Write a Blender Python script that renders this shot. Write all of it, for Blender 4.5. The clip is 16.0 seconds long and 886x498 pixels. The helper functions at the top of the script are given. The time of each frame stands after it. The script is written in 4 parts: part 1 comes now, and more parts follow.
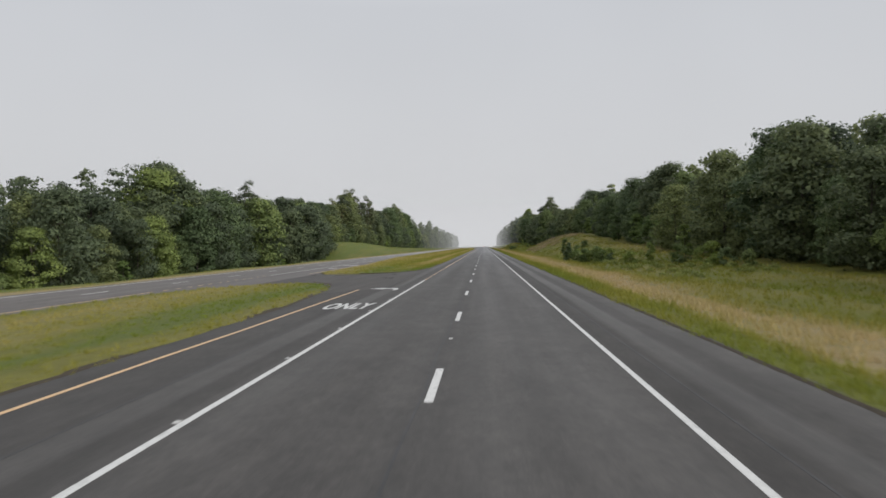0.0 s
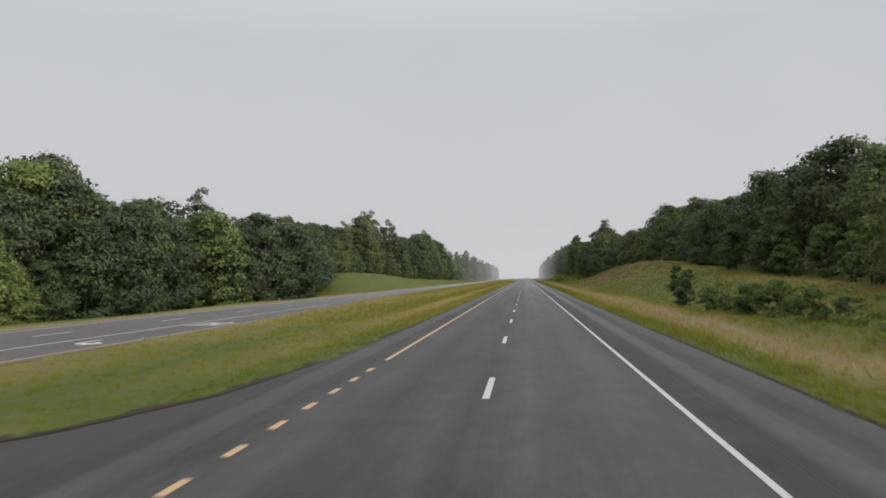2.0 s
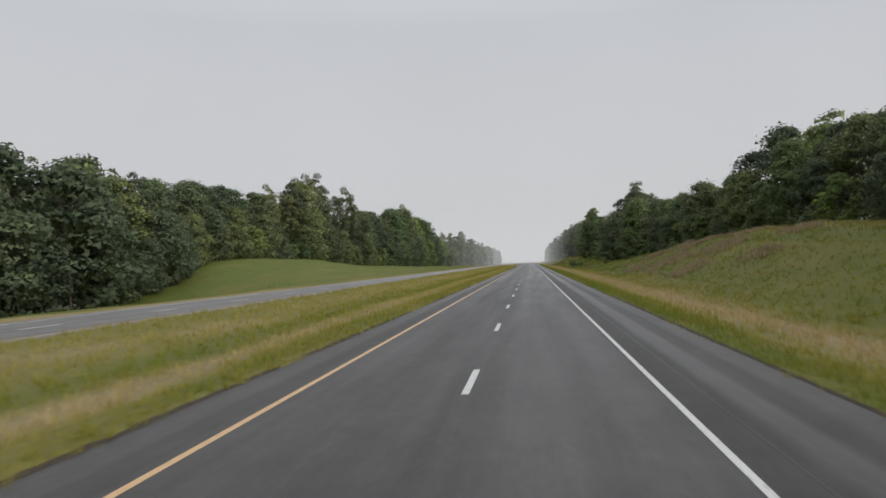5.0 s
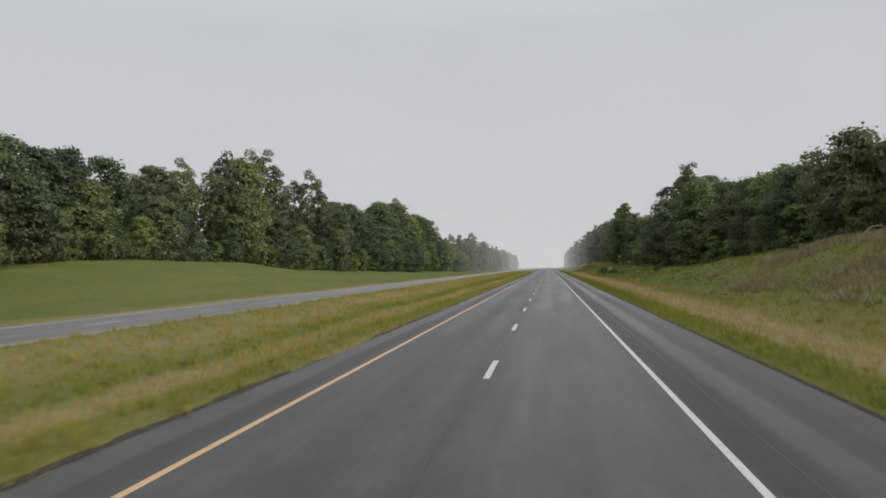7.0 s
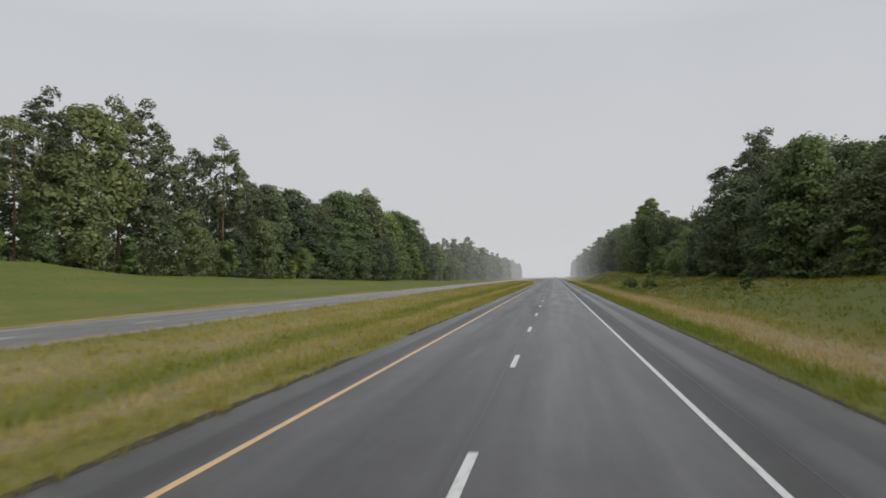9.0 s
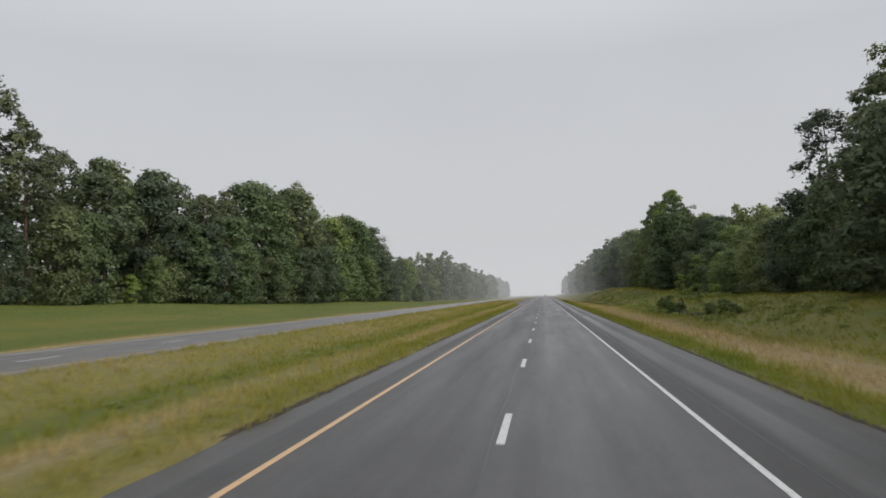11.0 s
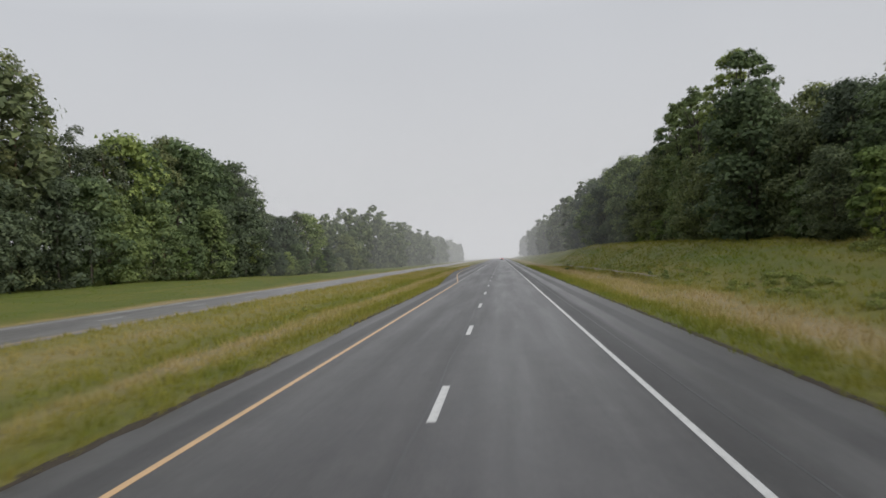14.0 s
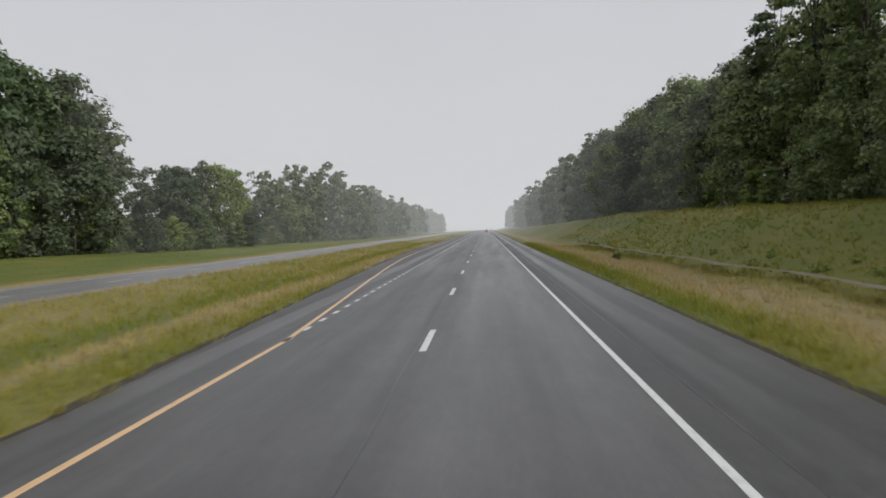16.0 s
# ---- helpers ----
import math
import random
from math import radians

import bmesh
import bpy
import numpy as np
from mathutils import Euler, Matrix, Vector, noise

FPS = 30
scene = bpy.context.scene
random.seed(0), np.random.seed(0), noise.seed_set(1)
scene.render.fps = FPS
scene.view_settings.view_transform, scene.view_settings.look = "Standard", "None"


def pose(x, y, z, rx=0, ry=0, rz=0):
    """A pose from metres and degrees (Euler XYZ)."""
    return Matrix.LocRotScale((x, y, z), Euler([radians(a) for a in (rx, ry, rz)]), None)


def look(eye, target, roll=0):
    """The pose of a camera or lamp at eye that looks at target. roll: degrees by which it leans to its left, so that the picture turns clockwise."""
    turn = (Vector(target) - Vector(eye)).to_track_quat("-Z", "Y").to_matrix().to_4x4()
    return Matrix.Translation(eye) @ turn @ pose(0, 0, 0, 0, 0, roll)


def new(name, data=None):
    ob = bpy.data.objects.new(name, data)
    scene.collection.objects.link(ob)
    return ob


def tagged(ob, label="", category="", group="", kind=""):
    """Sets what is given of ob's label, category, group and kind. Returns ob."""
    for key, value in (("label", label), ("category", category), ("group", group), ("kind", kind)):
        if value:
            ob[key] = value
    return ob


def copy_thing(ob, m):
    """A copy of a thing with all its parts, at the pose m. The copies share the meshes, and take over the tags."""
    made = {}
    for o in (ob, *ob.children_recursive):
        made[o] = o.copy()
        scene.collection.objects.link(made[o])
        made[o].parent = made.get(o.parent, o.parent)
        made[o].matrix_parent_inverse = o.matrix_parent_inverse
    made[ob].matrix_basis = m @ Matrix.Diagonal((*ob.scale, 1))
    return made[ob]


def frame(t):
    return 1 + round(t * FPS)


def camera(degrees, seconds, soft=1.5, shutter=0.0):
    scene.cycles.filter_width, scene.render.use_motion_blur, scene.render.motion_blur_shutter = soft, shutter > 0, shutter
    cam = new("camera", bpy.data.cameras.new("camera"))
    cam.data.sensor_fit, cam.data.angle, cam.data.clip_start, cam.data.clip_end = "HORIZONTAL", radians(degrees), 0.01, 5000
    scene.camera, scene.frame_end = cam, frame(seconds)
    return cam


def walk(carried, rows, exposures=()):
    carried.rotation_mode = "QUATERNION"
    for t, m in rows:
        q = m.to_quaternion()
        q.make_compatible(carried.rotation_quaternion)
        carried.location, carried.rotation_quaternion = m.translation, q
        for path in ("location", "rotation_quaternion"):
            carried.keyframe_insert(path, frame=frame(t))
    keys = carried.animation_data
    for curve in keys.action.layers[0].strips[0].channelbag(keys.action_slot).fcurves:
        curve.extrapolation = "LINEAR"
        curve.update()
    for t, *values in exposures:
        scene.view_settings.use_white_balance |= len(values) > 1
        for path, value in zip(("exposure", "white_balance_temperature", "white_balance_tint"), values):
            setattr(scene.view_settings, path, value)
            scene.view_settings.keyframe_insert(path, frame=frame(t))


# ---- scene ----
cam = camera(64.4, 16.0, soft=1.6, shutter=0.2)

# seconds, x across the road, y along it, eye height, pitch, roll, yaw
PATH = [
    (0.0, 0.93, 0.00, 2.50, -0.25, 1.08, 3.31),
    (0.5, 0.80, 14.38, 2.50, 0.79, 0.91, 4.19),
    (1.0, 0.75, 28.75, 2.50, 1.84, 1.09, 5.36),
    (1.5, 0.82, 43.12, 2.50, 2.25, 1.24, 6.50),
    (2.0, 0.87, 57.50, 2.50, 2.38, 0.99, 6.68),
    (2.5, 1.00, 71.88, 2.50, 1.98, 1.38, 6.56),
    (3.0, 1.09, 86.25, 2.50, 1.40, 1.18, 6.35),
    (3.5, 1.19, 100.62, 2.50, 1.10, 1.59, 6.17),
    (6.0, 1.39, 172.50, 2.50, 1.43, 1.92, 7.92),
    (6.5, 1.45, 186.88, 2.50, 1.64, 1.83, 8.28),
    (7.0, 1.48, 201.25, 2.50, 1.62, 1.50, 8.57),
    (7.5, 1.40, 215.62, 2.50, 1.64, 1.01, 8.70),
    (8.0, 1.40, 230.00, 2.50, 1.77, 0.92, 9.00),
    (8.5, 1.27, 244.38, 2.50, 1.92, 0.65, 9.10),
    (9.0, 1.18, 258.75, 2.50, 2.27, 0.67, 8.98),
    (11.5, 0.78, 330.62, 2.50, 3.94, 1.48, 8.04),
    (12.0, 0.84, 345.00, 2.50, 3.76, 1.65, 7.68),
    (12.5, 0.94, 359.38, 2.50, 3.13, 2.71, 6.41),
    (13.0, 1.00, 373.75, 2.50, 2.16, 2.19, 5.04),
    (13.5, 1.11, 388.12, 2.50, 1.45, 2.92, 4.31),
    (14.0, 1.22, 402.50, 2.50, 0.85, 3.28, 4.71),
    (14.5, 1.28, 416.88, 2.50, 0.26, 3.63, 4.74),
    (15.0, 1.36, 431.25, 2.50, -0.15, 3.88, 4.60),
    (15.5, 1.37, 445.62, 2.50, -1.04, 3.40, 4.13),
    (16.0, 1.40, 460.00, 2.50, -1.60, 2.37, 3.45),
]
walk(cam, [(t, pose(x, y, z, 90 + pitch, roll, yaw)) for t, x, y, z, pitch, roll, yaw in PATH],
     [(0.0, 0.10), (0.7, 0.09), (1.5, 0.04), (3.0, 0.02), (13.5, 0.03), (15.0, 0.08), (16.0, 0.08)])

# ---------------------------------------------------------------- light
world = bpy.data.worlds.new("overcast_sky")
scene.world = world
world.use_nodes = True
wn, wl = world.node_tree.nodes, world.node_tree.links
wn.clear()
w_out = wn.new("ShaderNodeOutputWorld")
w_bg = wn.new("ShaderNodeBackground")
w_sky = wn.new("ShaderNodeTexSky")
w_sky.sky_type = "NISHITA"
w_sky.sun_disc = False
w_sky.sun_elevation = radians(25.5)
w_sky.sun_rotation = radians(117)
w_sky.dust_density = 6.0
w_hsv = wn.new("ShaderNodeHueSaturation")
w_hsv.inputs["Saturation"].default_value = 0.12
w_hsv.inputs["Value"].default_value = 0.9
w_co = wn.new("ShaderNodeTexCoord")
w_sep = wn.new("ShaderNodeSeparateXYZ")
w_ramp = wn.new("ShaderNodeValToRGB")
w_ramp.color_ramp.elements[0].position = 0.0
w_ramp.color_ramp.elements[0].color = (5.1, 5.15, 5.3, 1)
w_ramp.color_ramp.elements[1].position = 1.0
w_ramp.color_ramp.elements[1].color = (10.5, 10.7, 11.2, 1)
for pos, col in ((0.12, (5.1, 5.18, 5.36)), (0.32, (4.7, 4.85, 5.15)), (0.5, (6.4, 6.6, 6.9))):
    w_ramp.color_ramp.elements.new(pos).color = (*col, 1)
w_noise = wn.new("ShaderNodeTexNoise")
w_noise.inputs["Scale"].default_value = 1.6
w_noise.inputs["Detail"].default_value = 4.0
w_map = wn.new("ShaderNodeMapRange")
w_map.inputs["To Min"].default_value = 0.9
w_map.inputs["To Max"].default_value = 1.1
w_mul = wn.new("ShaderNodeVectorMath")
w_mul.operation = "SCALE"
w_mix = wn.new("ShaderNodeMixRGB")
w_mix.inputs["Fac"].default_value = 0.88
wl.new(w_co.outputs["Generated"], w_sep.inputs[0])
wl.new(w_sep.outputs["Z"], w_ramp.inputs["Fac"])
wl.new(w_co.outputs["Generated"], w_noise.inputs["Vector"])
wl.new(w_noise.outputs["Fac"], w_map.inputs["Value"])
wl.new(w_ramp.outputs["Color"], w_mul.inputs[0])
wl.new(w_map.outputs[0], w_mul.inputs["Scale"])
wl.new(w_sky.outputs["Color"], w_hsv.inputs["Color"])
wl.new(w_hsv.outputs["Color"], w_mix.inputs["Color1"])
wl.new(w_mul.outputs[0], w_mix.inputs["Color2"])
wl.new(w_mix.outputs["Color"], w_bg.inputs["Color"])
wl.new(w_bg.outputs[0], w_out.inputs["Surface"])
w_bg.inputs["Strength"].default_value = 0.12

sun = new("sun", bpy.data.lights.new("sun", "SUN"))
sun.data.energy = 2.3
sun.data.angle = radians(45)
sun.data.color = (1.0, 0.97, 0.92)
sun.matrix_world = look((0, 0, 34), (-64, 32, 0))


# ---------------------------------------------------------------- materials
def material(name, rough=0.6, spec=0.5):
    m = bpy.data.materials.new(name)
    m.use_nodes = True
    b = m.node_tree.nodes["Principled BSDF"]
    b.inputs["Roughness"].default_value = rough
    b.inputs["Specular IOR Level"].default_value = spec
    return m, m.node_tree.nodes, m.node_tree.links, b


def position(n, l, sx=1.0, sy=1.0, sz=1.0):
    """World position, scaled axis by axis."""
    g = n.new("ShaderNodeNewGeometry")
    v = n.new("ShaderNodeVectorMath")
    v.operation = "MULTIPLY"
    v.inputs[1].default_value = (sx, sy, sz)
    l.new(g.outputs["Position"], v.inputs[0])
    return v.outputs[0]


def noise_of(n, l, vec, scale, detail=3.0, rough=0.55):
    t = n.new("ShaderNodeTexNoise")
    t.inputs["Scale"].default_value = scale
    t.inputs["Detail"].default_value = detail
    t.inputs["Roughness"].default_value = rough
    l.new(vec, t.inputs["Vector"])
    return t.outputs["Fac"]


def ramp_of(n, l, fac, stops):
    r = n.new("ShaderNodeValToRGB")
    e = r.color_ramp.elements
    e[0].position, e[0].color = stops[0][0], (*stops[0][1], 1)
    e[1].position, e[1].color = stops[-1][0], (*stops[-1][1], 1)
    for pos, col in stops[1:-1]:
        e.new(pos).color = (*col, 1)
    l.new(fac, r.inputs["Fac"])
    return r.outputs["Color"]


def blend(n, l, fac, a, b, mode="MIX"):
    m = n.new("ShaderNodeMixRGB")
    m.blend_type = mode
    for val, sock in ((fac, m.inputs["Fac"]), (a, m.inputs["Color1"]), (b, m.inputs["Color2"])):
        if isinstance(val, (int, float)):
            sock.default_value = val
        elif isinstance(val, tuple):
            sock.default_value = (*val, 1)
        else:
            l.new(val, sock)
    return m.outputs["Color"]


def bump_of(n, l, b, height, strength, distance):
    k = n.new("ShaderNodeBump")
    k.inputs["Strength"].default_value = strength
    k.inputs["Distance"].default_value = distance
    l.new(height, k.inputs["Height"])
    l.new(k.outputs[0], b.inputs["Normal"])


def across(n, l, stops, wobble, half=12.0):
    """A tone that changes across the road, x from -half to half, with edges that wander along it."""
    sep = n.new("ShaderNodeSeparateXYZ")
    l.new(position(n, l), sep.inputs[0])
    drift = n.new("ShaderNodeMath")
    drift.operation = "MULTIPLY_ADD"
    l.new(noise_of(n, l, position(n, l, 0.6, 0.05, 0), 1.0, 4.0, 0.6), drift.inputs[0])
    drift.inputs[1].default_value = wobble
    l.new(sep.outputs["X"], drift.inputs[2])
    r = n.new("ShaderNodeMapRange")
    r.inputs["From Min"].default_value, r.inputs["From Max"].default_value = -half + wobble / 2, half + wobble / 2
    l.new(drift.outputs[0], r.inputs["Value"])
    return ramp_of(n, l, r.outputs[0], [((x + half) / (2 * half), (v, v, v)) for x, v in stops])


# wear across the lanes; light shoulder bands also have wet sheen painted in
ROAD_WEAR_SHEEN = [(-12, 0.74), (-5.1, 0.76), (-4.9, 1.04), (-4.35, 1.02), (-4.2, 0.8), (-3.75, 0.8), (-3.6, 0.94), (-2.7, 1.02), (-1.9, 0.9), (-0.5, 0.96), (-0.2, 0.9), (0.3, 0.98), (1.0, 1.09), (1.9, 1.04),
             (2.8, 1.1), (3.6, 1.03), (3.85, 0.72), (4.5, 0.74), (4.75, 1.12), (5.15, 1.16), (5.35, 0.88), (5.7, 0.86), (5.9, 1.04), (6.4, 1.08), (6.7, 0.9)]


def asphalt(name, dark, light, wear=(), along=()):
    """Rain-wet asphalt with streaks along the lanes, patches and aggregate."""
    m, n, l, b = material(name, 0.45, 0.5)
    streak = noise_of(n, l, position(n, l, 1.3, 0.012, 1), 1.0, 4.0, 0.6)
    patch = noise_of(n, l, position(n, l, 0.5, 0.3, 1), 1.0, 6.0, 0.7)
    speck = noise_of(n, l, position(n, l, 9.0, 6.0, 1), 1.0, 4.0, 0.75)
    blot = noise_of(n, l, position(n, l, 2.2, 1.1, 1), 1.0, 5.0, 0.7)
    grit = noise_of(n, l, position(n, l), 38.0, 3.0, 0.7)
    base = ramp_of(n, l, streak, [(0.3, dark), (0.7, light)])
    for f, lo, hi in ((patch, 0.76, 1.2), (blot, 0.80, 1.2), (speck, 0.78, 1.3), (grit, 0.6, 1.45)):
        base = blend(n, l, 1.0, base, ramp_of(n, l, f, [(0.33, (lo, lo, lo)), (0.67, (hi, hi, hi))]), "MULTIPLY")
    if wear:
        worn = across(n, l, wear, 0.3)
        base = blend(n, l, 1.0, base, worn, "MULTIPLY")
    if along:
        # dry, dirty or sheen-lightened stretches along the road
        here, reach = n.new("ShaderNodeSeparateXYZ"), n.new("ShaderNodeMapRange")
        l.new(position(n, l), here.inputs[0])
        reach.inputs["From Min"].default_value, reach.inputs["From Max"].default_value = along[0][0], along[-1][0]
        l.new(here.outputs["Y"], reach.inputs["Value"])
        span = along[-1][0] - along[0][0]
        base = blend(n, l, 1.0, base, ramp_of(n, l, reach.outputs[0], [((y - along[0][0]) / span, c) for y, c in along]), "MULTIPLY")
    l.new(base, b.inputs["Base Color"])
    wet = noise_of(n, l, position(n, l, 0.9, 0.05, 1), 1.0, 5.0, 0.6)
    r = n.new("ShaderNodeMapRange")
    r.inputs["From Min"].default_value, r.inputs["From Max"].default_value = 0.3, 0.7
    r.inputs["To Min"].default_value, r.inputs["To Max"].default_value = 0.36, 0.48
    l.new(wet, r.inputs["Value"])
    # the shower has only begun to wet the first stretch
    sep = n.new("ShaderNodeSeparateXYZ")
    l.new(position(n, l), sep.inputs[0])
    dry = n.new("ShaderNodeMapRange")
    dry.inputs["From Min"].default_value, dry.inputs["From Max"].default_value = 30.0, 260.0
    dry.inputs["To Min"].default_value, dry.inputs["To Max"].default_value = 0.3, 0.0
    l.new(sep.outputs["Y"], dry.inputs["Value"])
    add = n.new("ShaderNodeMath")
    l.new(r.outputs[0], add.inputs[0])
    l.new(dry.outputs[0], add.inputs[1])
    rough = add.outputs[0]
    if wear:
        # polished bands hold a film of water, coarse ones drain
        film, sheen = n.new("ShaderNodeMath"), n.new("ShaderNodeMath")
        film.operation = sheen.operation = "MULTIPLY_ADD"
        l.new(worn, film.inputs[0])
        film.inputs[1].default_value, film.inputs[2].default_value = -0.55, 0.55
        l.new(film.outputs[0], sheen.inputs[0])
        sheen.inputs[1].default_value = 1.0
        l.new(rough, sheen.inputs[2])
        floor = n.new("ShaderNodeMath")
        floor.operation = "MAXIMUM"
        l.new(sheen.outputs[0], floor.inputs[0])
        floor.inputs[1].default_value = 0.27
        rough = floor.outputs[0]
    l.new(rough, b.inputs["Roughness"])
    bump_of(n, l, b, grit, 0.35, 0.006)
    return m


def line_paint(name, col, worn):
    m, n, l, b = material(name, 0.45, 0.5)
    wear = noise_of(n, l, position(n, l), 7.0, 6.0, 0.7)
    fine = noise_of(n, l, position(n, l), 60.0, 3.0, 0.6)
    a = ramp_of(n, l, wear, [(0.33, worn), (0.47, col)])
    c = ramp_of(n, l, fine, [(0.3, (0.8, 0.8, 0.8)), (0.6, (1.0, 1.0, 1.0))])
    l.new(blend(n, l, 1.0, a, c, "MULTIPLY"), b.inputs["Base Color"])
    return m


GREEN, LUSH, STRAW = (0.122, 0.124, 0.025), (0.080, 0.106, 0.017), (0.232, 0.190, 0.110)


VERGE = [(-64, 0.18), (-50, 0.18), (-40, 0.25), (-34, 0.18), (-31.5, 0.30), (-30.2, 0.42), (-29.2, 0.72), (-28, 0.75), (-18, 0.55), (-15, 0.6), (-12.5, 0.5), (-11.4, 0.33), (-10, 0.31), (-9, 0.64), (-7.4, 0.70), (-6.5, 0.52), (-5.6, 0.36), (-5.1, 0.5), (-4.6, 0.55),
         (6.3, 0.30), (7.4, 0.31), (8.1, 0.48), (9.0, 0.74), (11.6, 0.80), (13.2, 0.62), (15.0, 0.42), (16.8, 0.30), (21, 0.30), (25, 0.34), (28, 0.44), (64, 0.35)]


def grass(name, blades):
    """Unmown verge grass: lush and dry bands that run along the road."""
    m, n, l, b = material(name, 0.75, 0.2)
    band = noise_of(n, l, position(n, l, 0.30, 0.012, 0.0), 1.0, 4.0, 0.55)
    patch = noise_of(n, l, position(n, l, 0.20, 0.10, 0.0), 1.0, 6.0, 0.7)
    mixed = blend(n, l, 0.42, blend(n, l, 0.55, band, patch), across(n, l, VERGE, 1.6, 64.0))
    # mown and fresh round the crossing
    sep = n.new("ShaderNodeSeparateXYZ")
    l.new(position(n, l), sep.inputs[0])
    mown, fresh, less = n.new("ShaderNodeMapRange"), n.new("ShaderNodeMath"), n.new("ShaderNodeMath")
    mown.inputs["From Min"].default_value, mown.inputs["From Max"].default_value = 70.0, 105.0
    mown.inputs["To Min"].default_value, mown.inputs["To Max"].default_value = 0.15, 0.0
    fresh.operation, less.operation = "MULTIPLY", "SUBTRACT"
    l.new(sep.outputs["Y"], mown.inputs["Value"])
    l.new(mown.outputs[0], fresh.inputs[0])
    l.new(across(n, l, [(-64, 0), (-21, 0), (-20, 0.8), (-18, 0.7), (-16.5, 0.1), (-10.8, 0.15), (-9.3, 1), (-4.5, 1), (-4, 0), (64, 0)], 0.0, 64.0), fresh.inputs[1])
    l.new(mixed, less.inputs[0])
    l.new(fresh.outputs[0], less.inputs[1])
    mixed = less.outputs[0]
    k = 1.9 if blades else 0.93
    tint = lambda c: tuple(min(0.75, v * k * w) for v, w in zip(c, (1.05, 1.0, 0.93)))
    col = ramp_of(n, l, mixed, [(0.36, tint(LUSH)), (0.45, tint(GREEN)), (0.53, tint((0.160, 0.148, 0.045))), (0.63, tint(STRAW))])
    if blades:
        g = n.new("ShaderNodeNewGeometry")
        tone = ramp_of(n, l, g.outputs["Random Per Island"], [(0.0, (0.82, 0.85, 0.80)), (0.5, (1, 1, 1)), (1.0, (1.14, 1.11, 1.05))])
        col = blend(n, l, 1.0, col, tone, "MULTIPLY")
        t, x = n.new("ShaderNodeBsdfTranslucent"), n.new("ShaderNodeMixShader")
        l.new(col, t.inputs["Color"])
        x.inputs["Fac"].default_value = 0.4
        l.new(b.outputs[0], x.inputs[1])
        l.new(t.outputs[0], x.inputs[2])
        l.new(x.outputs[0], n["Material Output"].inputs["Surface"])
    else:
        fine = noise_of(n, l, position(n, l), 3.2, 6.0, 0.75)
        tone = ramp_of(n, l, fine, [(0.3, (0.72, 0.73, 0.68)), (0.65, (1.12, 1.12, 1.08))])
        col = blend(n, l, 1.0, col, tone, "MULTIPLY")
        bump_of(n, l, b, fine, 0.6, 0.15)
    l.new(col, b.inputs["Base Color"])
    return m


def foliage(name, dark, mid, light, through_leaf=0.32):
    m, n, l, b = material(name, 0.6, 0.25)
    g = n.new("ShaderNodeNewGeometry")
    o = n.new("ShaderNodeObjectInfo")
    clump = noise_of(n, l, position(n, l), 0.45, 3.0, 0.6)
    leaf = ramp_of(n, l, g.outputs["Random Per Island"], [(0.0, dark), (0.55, mid), (1.0, light)])
    tone = ramp_of(n, l, clump, [(0.3, (0.80, 0.82, 0.80)), (0.7, (1.28, 1.23, 1.12))])
    tree = ramp_of(n, l, o.outputs["Random"], [(0.0, (0.58, 0.63, 0.74)), (0.35, (0.86, 0.89, 0.94)), (0.7, (1.12, 1.10, 1.0)), (1.0, (1.55, 1.46, 1.06))])
    col = blend(n, l, 1.0, blend(n, l, 1.0, leaf, tone, "MULTIPLY"), tree, "MULTIPLY")
    l.new(col, b.inputs["Base Color"])
    t = n.new("ShaderNodeBsdfTranslucent")
    l.new(col, t.inputs["Color"])
    x = n.new("ShaderNodeMixShader")
    x.inputs["Fac"].default_value = through_leaf
    l.new(b.outputs[0], x.inputs[1])
    l.new(t.outputs[0], x.inputs[2])
    l.new(x.outputs[0], n["Material Output"].inputs["Surface"])
    return m


def bark_material(name, a, c):
    m, n, l, b = material(name, 0.85, 0.2)
    v = noise_of(n, l, position(n, l, 6, 6, 1.2), 1.5, 5.0, 0.7)
    l.new(ramp_of(n, l, v, [(0.3, a), (0.7, c)]), b.inputs["Base Color"])
    bump_of(n, l, b, v, 0.6, 0.03)
    return m


# the last stop paints wet sheen into the base colour; the first is dry asphalt
ASPHALT = asphalt("wet_asphalt", (0.0262, 0.025, 0.0243), (0.041, 0.0396, 0.0387), ROAD_WEAR_SHEEN, ((50, (1.17, 1.11, 1.06)), (120, (1.1, 1.07, 1.05)), (260, (1.0, 1.0, 1.0)), (380, (1.02, 1.02, 1.02)), (450, (1.16, 1.16, 1.16))))
OLD_ASPHALT = asphalt("old_asphalt", (0.077, 0.073, 0.070), (0.128, 0.122, 0.118), (), ((70, (0.66, 0.61, 0.58)), (120, (0.72, 0.68, 0.66)), (190, (1.0, 1.0, 1.0))))
BROWN_ASPHALT = asphalt("dirty_asphalt", (0.0150, 0.0116, 0.0095), (0.0300, 0.0236, 0.0196))
SEAM = asphalt("tar_seam", (0.018, 0.018, 0.019), (0.03, 0.03, 0.031))
SCUFF = asphalt("chalky_scuff", (0.075, 0.075, 0.078), (0.13, 0.13, 0.134))
STONE = bark_material("dark_stone", (0.028, 0.026, 0.024), (0.085, 0.079, 0.072))
SOIL = bark_material("dark_wet_soil", (0.022, 0.018, 0.013), (0.066, 0.053, 0.037))
BARE = bark_material("bare_grey_soil", (0.11, 0.092, 0.072), (0.20, 0.168, 0.132))
WHITE_PAINT = line_paint("white_line_paint", (0.54, 0.54, 0.525), (0.22, 0.22, 0.22))
YELLOW_PAINT = line_paint("yellow_line_paint", (0.56, 0.355, 0.175), (0.22, 0.17, 0.10))
